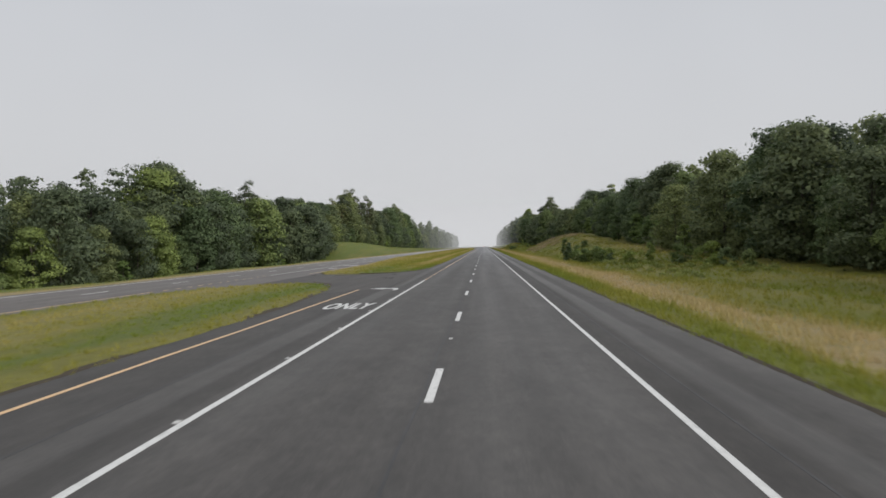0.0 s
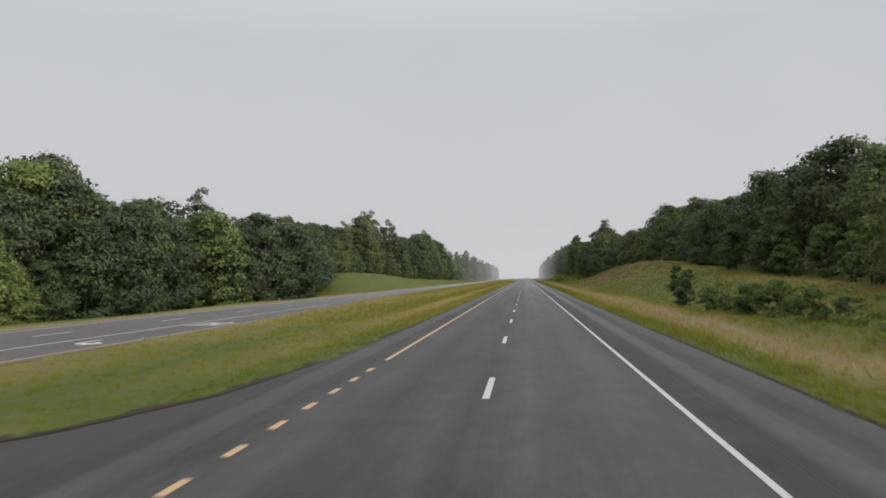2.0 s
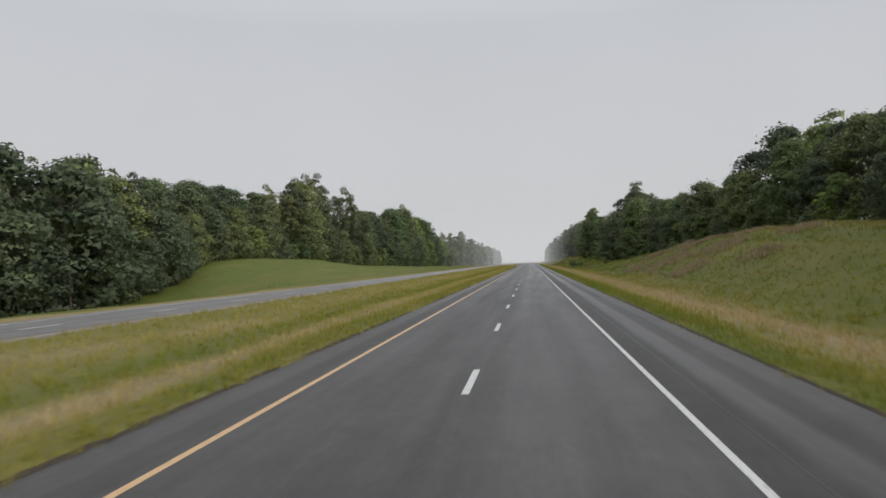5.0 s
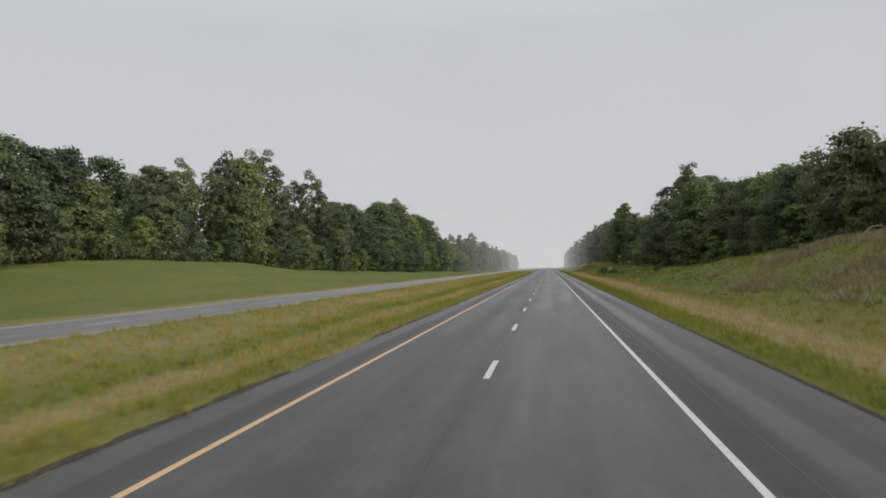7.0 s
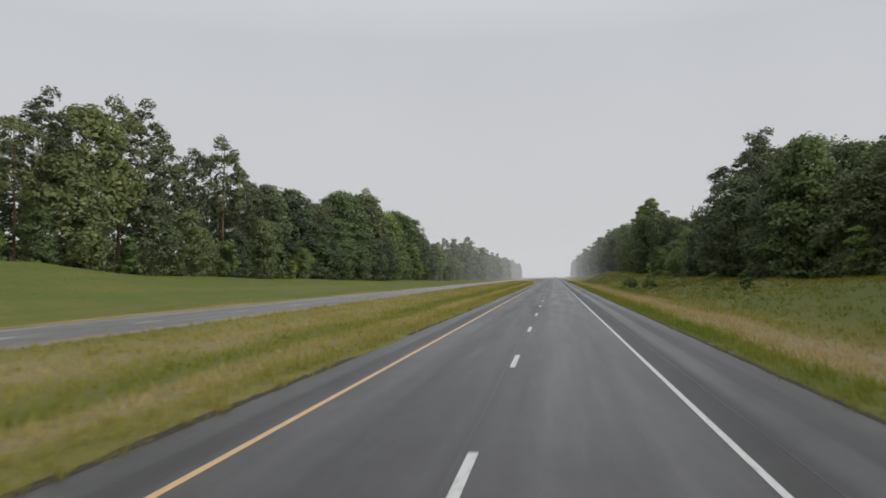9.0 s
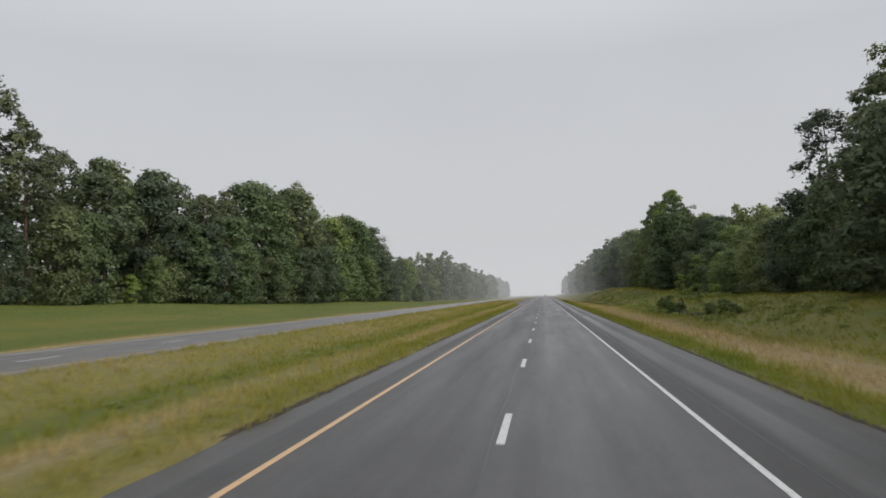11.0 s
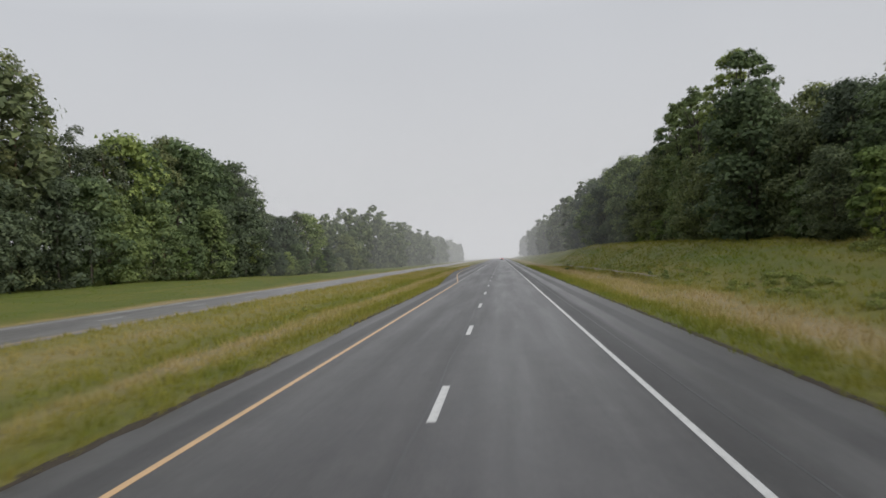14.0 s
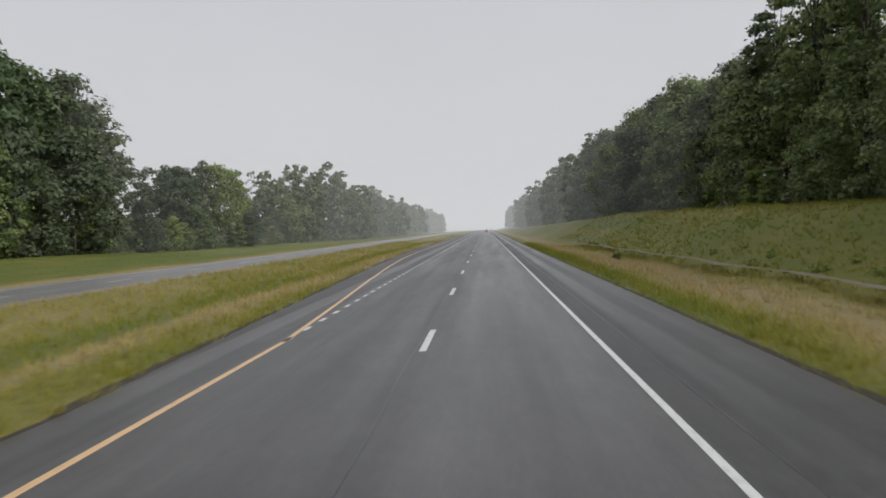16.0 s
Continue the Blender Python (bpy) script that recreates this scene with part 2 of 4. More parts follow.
TURF = grass("verge_turf", False)
BLADES = grass("verge_blades", True)
LEAF_DARK = foliage("dark_leaves", (0.066, 0.086, 0.050), (0.104, 0.133, 0.073), (0.155, 0.189, 0.101), 0.42)
LEAF_MID = foliage("green_leaves", (0.080, 0.115, 0.048), (0.130, 0.176, 0.075), (0.192, 0.244, 0.104), 0.42)
LEAF_BUSH = foliage("bush_leaves", (0.088, 0.128, 0.036), (0.138, 0.188, 0.054), (0.196, 0.246, 0.076), 0.42)
WEED = foliage("weed_leaves", (0.15, 0.18, 0.045), (0.235, 0.27, 0.07), (0.32, 0.34, 0.105), 0.5)
LEAF_FRESH = foliage("fresh_leaves", (0.086, 0.132, 0.040), (0.130, 0.188, 0.058), (0.184, 0.246, 0.080), 0.42)
NEEDLES = foliage("pine_needles", (0.062, 0.080, 0.046), (0.098, 0.118, 0.064), (0.144, 0.160, 0.086), 0.3)
BRUSH = foliage("dead_brush", (0.25, 0.19, 0.105), (0.39, 0.305, 0.175), (0.54, 0.44, 0.27), 0.35)
BARK = bark_material("grey_brown_bark", (0.032, 0.027, 0.022), (0.092, 0.078, 0.064))
DEAD_WOOD = bark_material("weathered_wood", (0.20, 0.18, 0.15), (0.42, 0.39, 0.34))
PINE_BARK = bark_material("red_brown_bark", (0.06, 0.035, 0.024), (0.17, 0.105, 0.07))


# ---------------------------------------------------------------- helpers
def mesh_of(name, verts, faces, mats, smooth=False):
    me = bpy.data.meshes.new(name)
    me.from_pydata(verts if isinstance(verts, list) else verts.tolist(), [], faces if isinstance(faces, list) else faces.tolist())
    for m in mats if isinstance(mats, (list, tuple)) else (mats,):
        me.materials.append(m)
    if smooth:
        me.polygons.foreach_set("use_smooth", [True] * len(me.polygons))
    me.update()
    return me


def part(name, me, parent, label=""):
    ob = new(name, me)
    ob.parent = parent
    return tagged(ob, label)


def near_value(y, nodes):
    return np.interp(y, [a for a, _ in nodes], [b for _, b in nodes])


# ---------------------------------------------------------------- lie of the land
LINE_L, LINE_R = -3.46, 3.71
# height of the cut bank where the wood begins, along the road, on either side
BANK_R = [(-80, -0.8), (40, -0.8), (80, 0.2), (120, 1.0), (142, 1.85), (160, 2.5), (179, 3.5), (199, 4.5), (218, 5.4), (235, 5.3), (262, 4.9), (285, 3.5), (310, 2.6),
          (330, 1.6), (400, 1.7), (440, 1.3), (465, 2.1), (500, 3.0), (540, 3.5), (580, 3.9), (630, 3.4), (800, 2.0), (1200, 1.0)]
BANK_L = [(-80, -3.8), (205, -3.9), (225, -3.0), (240, -1.2), (256, 1.3), (268, 3.5), (282, 4.6), (300, 5.0), (330, 4.7), (349, 3.3), (384, 2.6), (425, 2.1), (454, 1.5),
          (505, 1.5), (543, 1.1), (590, 0.4), (640, 0.4), (750, -0.4), (1200, -0.5)]
EDGE_R = [(-80, 32), (120, 32), (180, 33), (230, 34), (300, 31), (430, 29), (460, 30), (520, 30), (700, 28), (1200, 26)]
EDGE_L = [(-80, -62), (120, -62), (178, -61), (200, -57), (225, -54.5), (252, -54), (258, -56), (266, -61), (345, -62), (410, -55), (560, -53), (700, -52), (900, -48), (1200, -46)]
TOP_R = [(-80, 14.4), (60, 15), (75, 15.6), (81, 16.6), (87, 17.6), (94, 16.6), (101, 15.5), (105, 14.8), (110, 14), (117, 14.5), (124, 13.2), (128, 13.6), (133, 15.8), (140, 18), (146, 19.6), (152, 19.6), (157, 18.4), (165, 17.9), (172, 17.8), (184, 18), (198, 18.3), (220, 18.8),
         (246, 21), (256, 23.2), (264, 21.5), (273, 17.8), (286, 15.8), (300, 16.3),
         (323, 18.9), (345, 19.3), (368, 21.3), (385, 23.2), (400, 24), (407, 22), (413, 17.5), (421, 13), (432, 11.5), (442, 12.6), (452, 15.5), (459, 14.4), (465, 17), (474, 20), (484, 21.5), (498, 23), (520, 23.5),
         (536, 24.5), (545, 25), (556, 25.6), (600, 27.6), (700, 27.6), (860, 24), (1250, 22)]
TOP_L = [(-80, 11), (100, 12.2), (118, 15.4), (128, 15.2), (135, 12.4), (140, 12.6), (145, 17.5), (151, 21.4), (160, 19.2), (174, 18.7), (182, 16.8), (195, 19), (200, 19.2), (208, 17), (226, 18.4), (245, 17.8), (272, 19.6),
         (300, 20.8), (317, 21.2),
         (334, 24.2), (353, 26.8), (366, 28.2), (380, 27.6), (395, 25), (405, 22.8), (425, 23), (446, 24.4), (460, 25.9), (477, 27.8), (490, 27), (500, 23), (518, 24.2),
         (534, 26.4), (557, 25.4), (567, 22.5), (574, 16), (583, 12), (595, 15), (608, 19), (624, 17), (634, 9.5), (645, 11), (658, 15), (670, 20), (697, 26.7), (765, 26.3), (860, 22), (1250, 20)]


def median_right(y):
    """Where the median's grass begins, beside our lanes."""
    return near_value(y, [(-80, -7.6), (30, -7.5), (36, -7.9), (42, -8.4), (46, -9.2), (48, -10.4), (49, -12.6), (49.01, -14), (65.5, -14), (65.6, -12.4), (66.4, -8.8), (68.5, -7.1), (72.5, -5.8), (80, -5.2), (95, -4.95),
                          (470, -4.85), (500, -6.3), (540, -7.9), (1200, -7.9)])


def median_left(y):
    return near_value(y, [(-80, -18.6), (38, -18.4), (43.5, -17.4), (47, -15.5), (49, -13.3), (49.01, -14), (65.5, -14), (65.6, -14.2), (68.5, -15.4), (100, -15.6), (150, -18.5), (1200, -18.6)])


def land(x, y, ragged=True):
    """Height of the ground (arrays)."""
    x, y = np.asarray(x, float), np.asarray(y, float)
    wob = 0.04 * np.sin(y * 1.9 + x) + 0.08 * np.sin(y * 0.31 + 1.3) + 0.04 * np.sin(y * 4.3 + 2 * x) if ragged else 0.0
    bank_r, bank_l = near_value(y, BANK_R), near_value(y, BANK_L)
    edge_r, edge_l = near_value(y, EDGE_R), near_value(y, EDGE_L)
    roll = 0.10 * np.sin(x * 0.5 + y * 0.13) + 0.08 * np.sin(y * 0.31 - x * 0.9)
    z = np.full(np.broadcast(x, y).shape, -0.16)
    # right verge: narrow shelf, shallow ditch, cut bank
    dx = x - 6.35 - wob
    shelf = np.interp(dx, [0, 0.25, 1.5, 5.5, 8.0], [-0.1, 0.03, -0.05, -0.55, -0.6])
    u = np.clip((x - 13.5) / np.maximum(edge_r - 3.0 - 13.5, 1), 0, 1)
    rise = (bank_r + 0.6) * (u * u * (3 - 2 * u))
    right = shelf + rise + roll * np.clip(dx / 4, 0, 1) + np.clip(x - edge_r - 5, 0, 60) * 0.16
    z = np.where(dx > 0, right, z)
    # median
    mr, ml = median_right(y) + wob, median_left(y) + wob * 0.6
    inside = np.minimum(mr - x, x - ml)
    dip = np.interp(inside, [0, 0.25, 1.2, 4, 7], [-0.1, 0.05, 0.04, -0.30, -0.45])
    far = np.clip((np.abs(y - 57.0) - 32.0) / 25.0, 0, 1)
    dip = np.where(inside > 0.25, dip * far + 0.08 * (1 - far), dip)
    z = np.where(inside > 0, dip + roll * 0.6 * far * np.clip(inside / 3, 0, 1), z)
    # far side of the other carriageway
    dl = -27.5 - x - wob
    v = np.clip((-29.0 - x) / np.maximum(-29.0 - edge_l - 2, 1.5), 0, 1)
    left = np.interp(dl, [0, 0.25, 1.5], [-0.1, 0.04, 0.0]) + bank_l * (v * v * (3 - 2 * v)) + roll * np.clip(dl / 4, 0, 1) + np.clip(edge_l - 5 - x, 0, 60) * 0.16
    return np.where(dl > 0, left, z)


def grid_mesh(name, xs, ys, height, mat, smooth=True):
    X, Y = np.meshgrid(xs, ys)
    V = np.stack([X, Y, height(X, Y)], -1).reshape(-1, 3)
    nx, ny = len(xs), len(ys)
    i = (np.arange(ny - 1)[:, None] * nx + np.arange(nx - 1)[None, :]).ravel()
    F = np.stack([i, i + 1, i + nx + 1, i + nx], -1)
    return mesh_of(name, V, F, mat, smooth)


gx = np.concatenate([[-900, -500, -300, -200, -150, -120, -100, -85], np.arange(-76, -28.5, 2.0), np.arange(-28.4, -26.6, 0.2), [-24, -21], np.arange(-19.4, -13.0, 0.3),
                     np.arange(-13, -8.9, 0.5), np.arange(-8.8, -4.3, 0.22), [-2, 2, 5], np.arange(6.0, 8.2, 0.2), np.arange(8.4, 34, 1.0), [36, 40, 46, 55, 70, 90, 120, 160, 220, 320, 500, 900]])
gy = np.concatenate([np.arange(-80, 24, 2.5), np.arange(24, 100, 0.6), np.arange(100, 560, 1.4), np.arange(560, 760, 4), np.arange(770, 1300, 20), [1400, 1600, 1900, 2400, 3200, 4500]])
ground = tagged(new("ground", grid_mesh("ground", gx, gy, land, TURF)), "unmown green and straw-coloured verge grass beside the highway", "grass", kind="structure")


def slab(name, left, right, ys, z, mat):
    """A flat sheet of pavement with a skirt; its edges are functions of y."""
    n = len(ys) - 1
    V = [(f(y), y, h) for h in (z, z - 0.12) for y in ys for f in (left, right)]
    k = 2 * (n + 1)
    F = []
    for i in range(n):
        a = 2 * i
        F += [(a, a + 1, a + 3, a + 2), (a, a + 2, k + a + 2, k + a), (a + 3, a + 1, k + a + 1, k + a + 3)]
    F += [(1, 0, k, k + 1), (k - 2, k - 1, 2 * k - 1, 2 * k - 2)]
    return mesh_of(name, V, F, mat)


# ragged edge of the lanes' pavement along the crossing
LIP = [(30, -8.6), (38, -8.4), (42, -5.2), (44, -4.7), (46, -4.58), (48, -4.57), (50, -4.6), (53, -4.63), (56, -4.72), (60, -4.87), (64, -4.97), (68, -5.08), (74, -5.1), (79, -5.5), (84, -5.8)]


def road_left(y):
    return float(near_value(y, LIP)) if 30 <= y <= 84 else float(median_right(y)) - 0.45


def other_right(y):
    return -15.2 if 30 <= y <= 84 else float(median_left(y)) + 0.45


road_ys = [-80, -30, 0, 20, 29.9, 30, 38, 42, 44, 46, 48, 50, 53, 56, 60, 64, 68, 74, 79, 84, 84.1, 92, 120, 200, 300, 400, 470, 485, 500, 520, 540, 600, 800, 1200, 2000, 4500]
road = tagged(new("road", slab("road", road_left, lambda y: 6.7, road_ys, 0.0, ASPHALT)), "rain-wet grey asphalt highway lanes with painted lines", "road", kind="structure")
other = tagged(new("opposite_road", slab("opposite_road", lambda y: -27.9, other_right, [-80, 0, 29.9, 30, 84, 84.1, 100, 125, 150, 250, 400, 600, 1000, 2000, 4500], 0.0, OLD_ASPHALT)),
               "pale worn asphalt of the opposite carriageway", "road", kind="structure")
crossing = tagged(new("median_crossing", slab("median_crossing", lambda y: -15.2, lambda y: float(near_value(y, LIP)), [30, 38, 42, 44, 46, 48, 50, 53, 56, 60, 64, 68, 74, 79, 84], -0.012, BROWN_ASPHALT)), "dirty brownish asphalt crossover through the grass median", "road", kind="structure")


# ---------------------------------------------------------------- paint on the road
def strip(name, pts, width, mat, parent, label="", z=0.004):
    """A painted stripe along the points (x, y)."""
    V, F = [], []
    for i, (x, y) in enumerate(pts):
        a, c = pts[max(i - 1, 0)], pts[min(i + 1, len(pts) - 1)]
        d = Vector((c[0] - a[0], c[1] - a[1])).normalized()
        w = 0.5 * width
        V += [(x - d.y * w, y + d.x * w, z), (x + d.y * w, y - d.x * w, z), (x - d.y * w, y + d.x * w, z - 0.01), (x + d.y * w, y - d.x * w, z - 0.01)]
    for i in range(len(pts) - 1):
        a, c = 4 * i, 4 * i + 4
        F += [(a, a + 1, c + 1, c), (a, c, c + 2, a + 2), (a + 1, a + 3, c + 3, c + 1)]
    F += [(1, 0, 2, 3), (4 * len(pts) - 4, 4 * len(pts) - 3, 4 * len(pts) - 1, 4 * len(pts) - 2)]
    return part(name, mesh_of(name, V, F, mat), parent, label)


def run(x, y0, y1, step=40.0):
    n = max(1, int((y1 - y0) / step))
    return [(x, y0 + (y1 - y0) * i / n) for i in range(n + 1)]


strip("edge_line", run(LINE_R, -80, 2400), 0.115, WHITE_PAINT, road, "white edge line")
strip("lane_line", run(LINE_L, -80, 52.0), 0.13, WHITE_PAINT, road, "white line beside the turn lane")
strip("yellow_line", run(-6.69, -80, 16) + [(-6.6, 21), (-6.57, 28), (-6.5, 41.2)], 0.12, YELLOW_PAINT, road, "yellow edge line of the turn lane")
strip("yellow_line", run(LINE_L, 79.0, 470) + [(-3.46, 476.5), (-4.0, 485), (-4.75, 496), (-5.6, 510), (-6.2, 524), (-6.45, 540), (-6.45, 640)], 0.13, YELLOW_PAINT, road, "yellow edge line beside the median")
strip("lane_line", run(LINE_L, 540, 640), 0.13, WHITE_PAINT, road, "white line beside the turn lane")

# phase of the dashed line along the road
PHASE = [(0, 11.25), (60, 11.15), (90, 11.2), (110, 10.8), (195, 10.85), (217, 9.9), (253, 9.45), (290, 10.2), (340, 11.6), (377, 11.2), (430, 10.9), (480, 11.15)]


def dash(name, mesh, x, y, parent):
    ob = part(name, mesh, parent)
    ob.location = (x, y, 0)
    return ob


def bar_mesh(name, width, length, mat):
    w = width / 2
    V = [(-w, 0, 0.004), (w, 0, 0.004), (w, length, 0.004), (-w, length, 0.004), (-w, 0, -0.006), (w, 0, -0.006), (w, length, -0.006), (-w, length, -0.006)]
    return mesh_of(name, V, [(0, 1, 2, 3), (4, 5, 1, 0), (5, 6, 2, 1), (6, 7, 3, 2), (7, 4, 0, 3)], mat)


dash_mesh = bar_mesh("lane_dash", 0.15, 3.05, WHITE_PAINT)
for k in range(-6, 90):
    y = k * 12.192
    dash("lane_dash", dash_mesh, 0.0, y + float(near_value(y + 10, PHASE)), road)
dot_y, dot_w = bar_mesh("yellow_dot", 0.14, 0.72, YELLOW_PAINT), bar_mesh("white_dot", 0.13, 0.72, WHITE_PAINT)
for k in range(14):
    dash("yellow_dot", dot_y, LINE_L, 52.6 + 1.83 * k, road)
for k in range(35):
    dash("white_dot", dot_w, LINE_L, 476.3 + 1.83 * k, road)
strip("tar_seam", [(x + 0.02 * math.sin(y * 0.7) + 0.015 * math.sin(y * 2.3), y) for x, y in run(-0.16, -80, 700, 2)], 0.045, SEAM, road, "dark joint between the lanes", 0.002)
strip("tar_seam", run(-5.0, -80, 62, 8), 0.05, SEAM, road, "dark joint in the turn lane", 0.002)
strip("tar_seam", run(4.35, -80, 700, 8), 0.04, SEAM, road, "dark joint beside the shoulder", 0.002)


def flat_shape(name, pts, mat, parent, m, label=""):
    bm = bmesh.new()
    f = bm.faces.new([bm.verts.new((x, y, 0.004)) for x, y in pts])
    g = bmesh.ops.extrude_face_region(bm, geom=[f])
    for v in [v for v in g["geom"] if isinstance(v, bmesh.types.BMVert)]:
        v.co.z -= 0.01
    bmesh.ops.recalc_face_normals(bm, faces=bm.faces)
    me = bpy.data.meshes.new(name)
    bm.to_mesh(me)
    bm.free()
    me.materials.append(mat)
    ob = part(name, me, parent, label)
    ob.matrix_basis = m
    return ob


ARROW = [(0.22, -1.3), (0.42, -1.3), (0.42, 0.25), (0.34, 0.62), (0.12, 0.88), (-0.28, 0.95), (-0.28, 1.42), (-0.92, 0.62), (-0.28, -0.18), (-0.28, 0.36), (0.02, 0.33), (0.18, 0.2), (0.22, 0.0)]
flat_shape("turn_arrow", ARROW, WHITE_PAINT, road, pose(-4.72, 41.6, 0) @ Matrix.Diagonal((1.3, 0.8, 1, 1)), "white left-turn arrow")


def lettering(name, word, width, length, m, parent, label):
    cu = bpy.data.curves.new(name, "FONT")
    cu.body, cu.align_x, cu.align_y, cu.extrude = word, "CENTER", "CENTER", 0.002
    cu.offset = 0.028
    cu.materials.append(WHITE_PAINT)
    ob = part(name, cu, parent, label)
    ob.matrix_basis = m @ Matrix.Diagonal((width / 2.55, length / 0.72, 1, 1))
    return ob


lettering("word_only", "ONLY", 1.85, 2.75, pose(-4.9, 29.7, 0.003), road, "white word ONLY painted in the turn lane")

strip("yellow_line", run(-19.4, -80, 42), 0.12, YELLOW_PAINT, other, "yellow edge line")
strip("yellow_line", [(-16.2, 68), (-16.2, 105), (-17.4, 130), (-19.0, 152), (-19.4, 165)] + run(-19.4, 180, 1500), 0.12, YELLOW_PAINT, other, "yellow edge line")
strip("lane_line", run(-19.4, 66, 128), 0.13, WHITE_PAINT, other, "white line beside the turn lane")
strip("edge_line", run(-26.7, -80, 1500), 0.13, WHITE_PAINT, other, "white edge line")
for k in range(-6, 70):
    dash("lane_dash", dash_mesh, -23.05, k * 12.192 + 4.0, other)
for k in range(12):
    dash("yellow_dot", dot_y, -19.4, 43.5 + 1.83 * k, other)
flat_shape("turn_arrow", ARROW, WHITE_PAINT, other, pose(-17.8, 86, 0, 0, 0, 180), "white left-turn arrow")
lettering("word_only", "ONLY", 1.85, 2.75, pose(-17.8, 98, 0.003, 0, 0, 180), other, "white word ONLY painted in the turn lane")


# ---------------------------------------------------------------- trees
def tube(V, F, pts, radii, sides=6):
    base = len(V)
    for i, (q, r) in enumerate(zip(pts, radii)):
        for s in range(sides):
            a = 2 * math.pi * s / sides
            V.append((q[0] + r * math.cos(a), q[1] + r * math.sin(a), q[2]))
    for i in range(len(pts) - 1):
        for s in range(sides):
            a, c = base + i * sides + s, base + i * sides + (s + 1) % sides
            F.append((a, c, c + sides, a + sides))
    F.append(tuple(base + (len(pts) - 1) * sides + s for s in range(sides)))


def leaves(rng, centres, radii, count, size, flat=0.6, slim=0.6, heart=None):
    """Small leaf sprays on the shells of clumps, turned outwards; heart is the middle of the crown. Returns vertices, triangles and soft normals."""
    centres, radii = np.asarray(centres, float), np.asarray(radii, float)
    pick = rng.choice(len(centres), count, p=radii ** 2 / np.sum(radii ** 2))
    d = rng.normal(size=(count, 3))
    d[:, 2] = np.where(d[:, 2] < -0.3, -d[:, 2] * 0.6, d[:, 2])
    d /= np.linalg.norm(d, axis=1)[:, None]
    out = d
    if heart is not None:
        # leaves crowd on the lit outside of the crown
        away = (centres - np.asarray(heart, float)) * np.array([1, 1, 0.55])
        away = away / (np.linalg.norm(away, axis=1)[:, None] + 0.3)
        away = away[pick]
        inward = np.minimum(np.sum(d * away, axis=1) + 0.25, 0)
        d = d - 2 * inward[:, None] * away
        d /= np.linalg.norm(d, axis=1)[:, None]
        out = d + 0.45 * away
    r = radii[pick] * (0.62 + 0.42 * rng.random(count) + 0.45 * rng.random(count) ** 8)
    P = centres[pick] + d * r[:, None] * np.array([1, 1, flat + 0.2])
    nrm = d + rng.normal(size=(count, 3)) * 0.42 + np.array([0, 0, 0.3])
    nrm /= np.linalg.norm(nrm, axis=1)[:, None]
    u = np.cross(nrm, rng.normal(size=(count, 3)))
    u /= np.linalg.norm(u, axis=1)[:, None]
    v = np.cross(nrm, u)
    s = size * (0.55 + 0.9 * rng.random(count))[:, None]
    bend = nrm * s * 0.25
    V = np.stack([P - u * s * 0.5, P + u * s * 0.5 + bend, P + v * s * slim * 1.3 - bend], 1).reshape(-1, 3)
    F = np.arange(count * 3).reshape(-1, 3)
    soft = out + 0.35 * nrm + np.array([0, 0, 0.35])
    soft /= np.linalg.norm(soft, axis=1)[:, None]
    return V, F, np.repeat(soft, 3, axis=0)


def leaf_mesh(name, V, F, N, mat):
    """A mesh of leaves that shades by its clumps."""
    me = mesh_of(name, V, F, mat, True)
    me.normals_split_custom_set_from_vertices(N.tolist())
    return me


def broadleaf(rng, h, spread, low, clumps, count, size, puff=1.0):
    """Trunk with limbs and clumps of a broadleaf tree of height h."""
    V, F = [], []
    lean = rng.normal(size=2) * 0.25
    sway, turn = 0.02 * h, rng.random(2) * 6.28
    spine = [(lean[0] * t * t + sway * t * math.sin(4.2 * t + turn[0]), lean[1] * t * t + sway * t * math.sin(3.6 * t + turn[1]), -0.3 + h * 0.82 * t) for t in np.linspace(0, 1, 7)]
    tube(V, F, spine, [0.13 * h / 15 * (1 - 0.9 * t) + 0.015 for t in np.linspace(0, 1, 7)], 6)
    C, R = [], []
    for i in range(clumps):
        t = (i + rng.random()) / clumps
        z = h * (low + (0.93 - low) * t)
        girth = spread * (math.sin(math.pi * min(1, 0.06 + 0.94 * t) ** 0.85) ** 0.7 * 0.9 + 0.1)
        a = rng.random() * 2 * math.pi
        rad = girth * math.sqrt(0.15 + 0.85 * rng.random()) * 0.78
        C.append((math.cos(a) * rad, math.sin(a) * rad, z))
        R.append(spread * (0.19 + 0.19 * rng.random()) * puff)
        if i % 3 == 0:
            q = spine[min(6, 1 + int(t * 5))]
            mid = ((q[0] + C[-1][0]) / 2, (q[1] + C[-1][1]) / 2, q[2] * 0.6 + z * 0.4 - 0.2)
            tube(V, F, [q, mid, C[-1]], [0.07 * h / 15, 0.05 * h / 15, 0.02], 4)
    C.append((lean[0], lean[1], h * 0.9))
    R.append(spread * 0.34 * puff)
    return V, F, leaves(rng, C, R, count, size, heart=(0, 0, h * (0.25 + 0.4 * low + 0.2)))


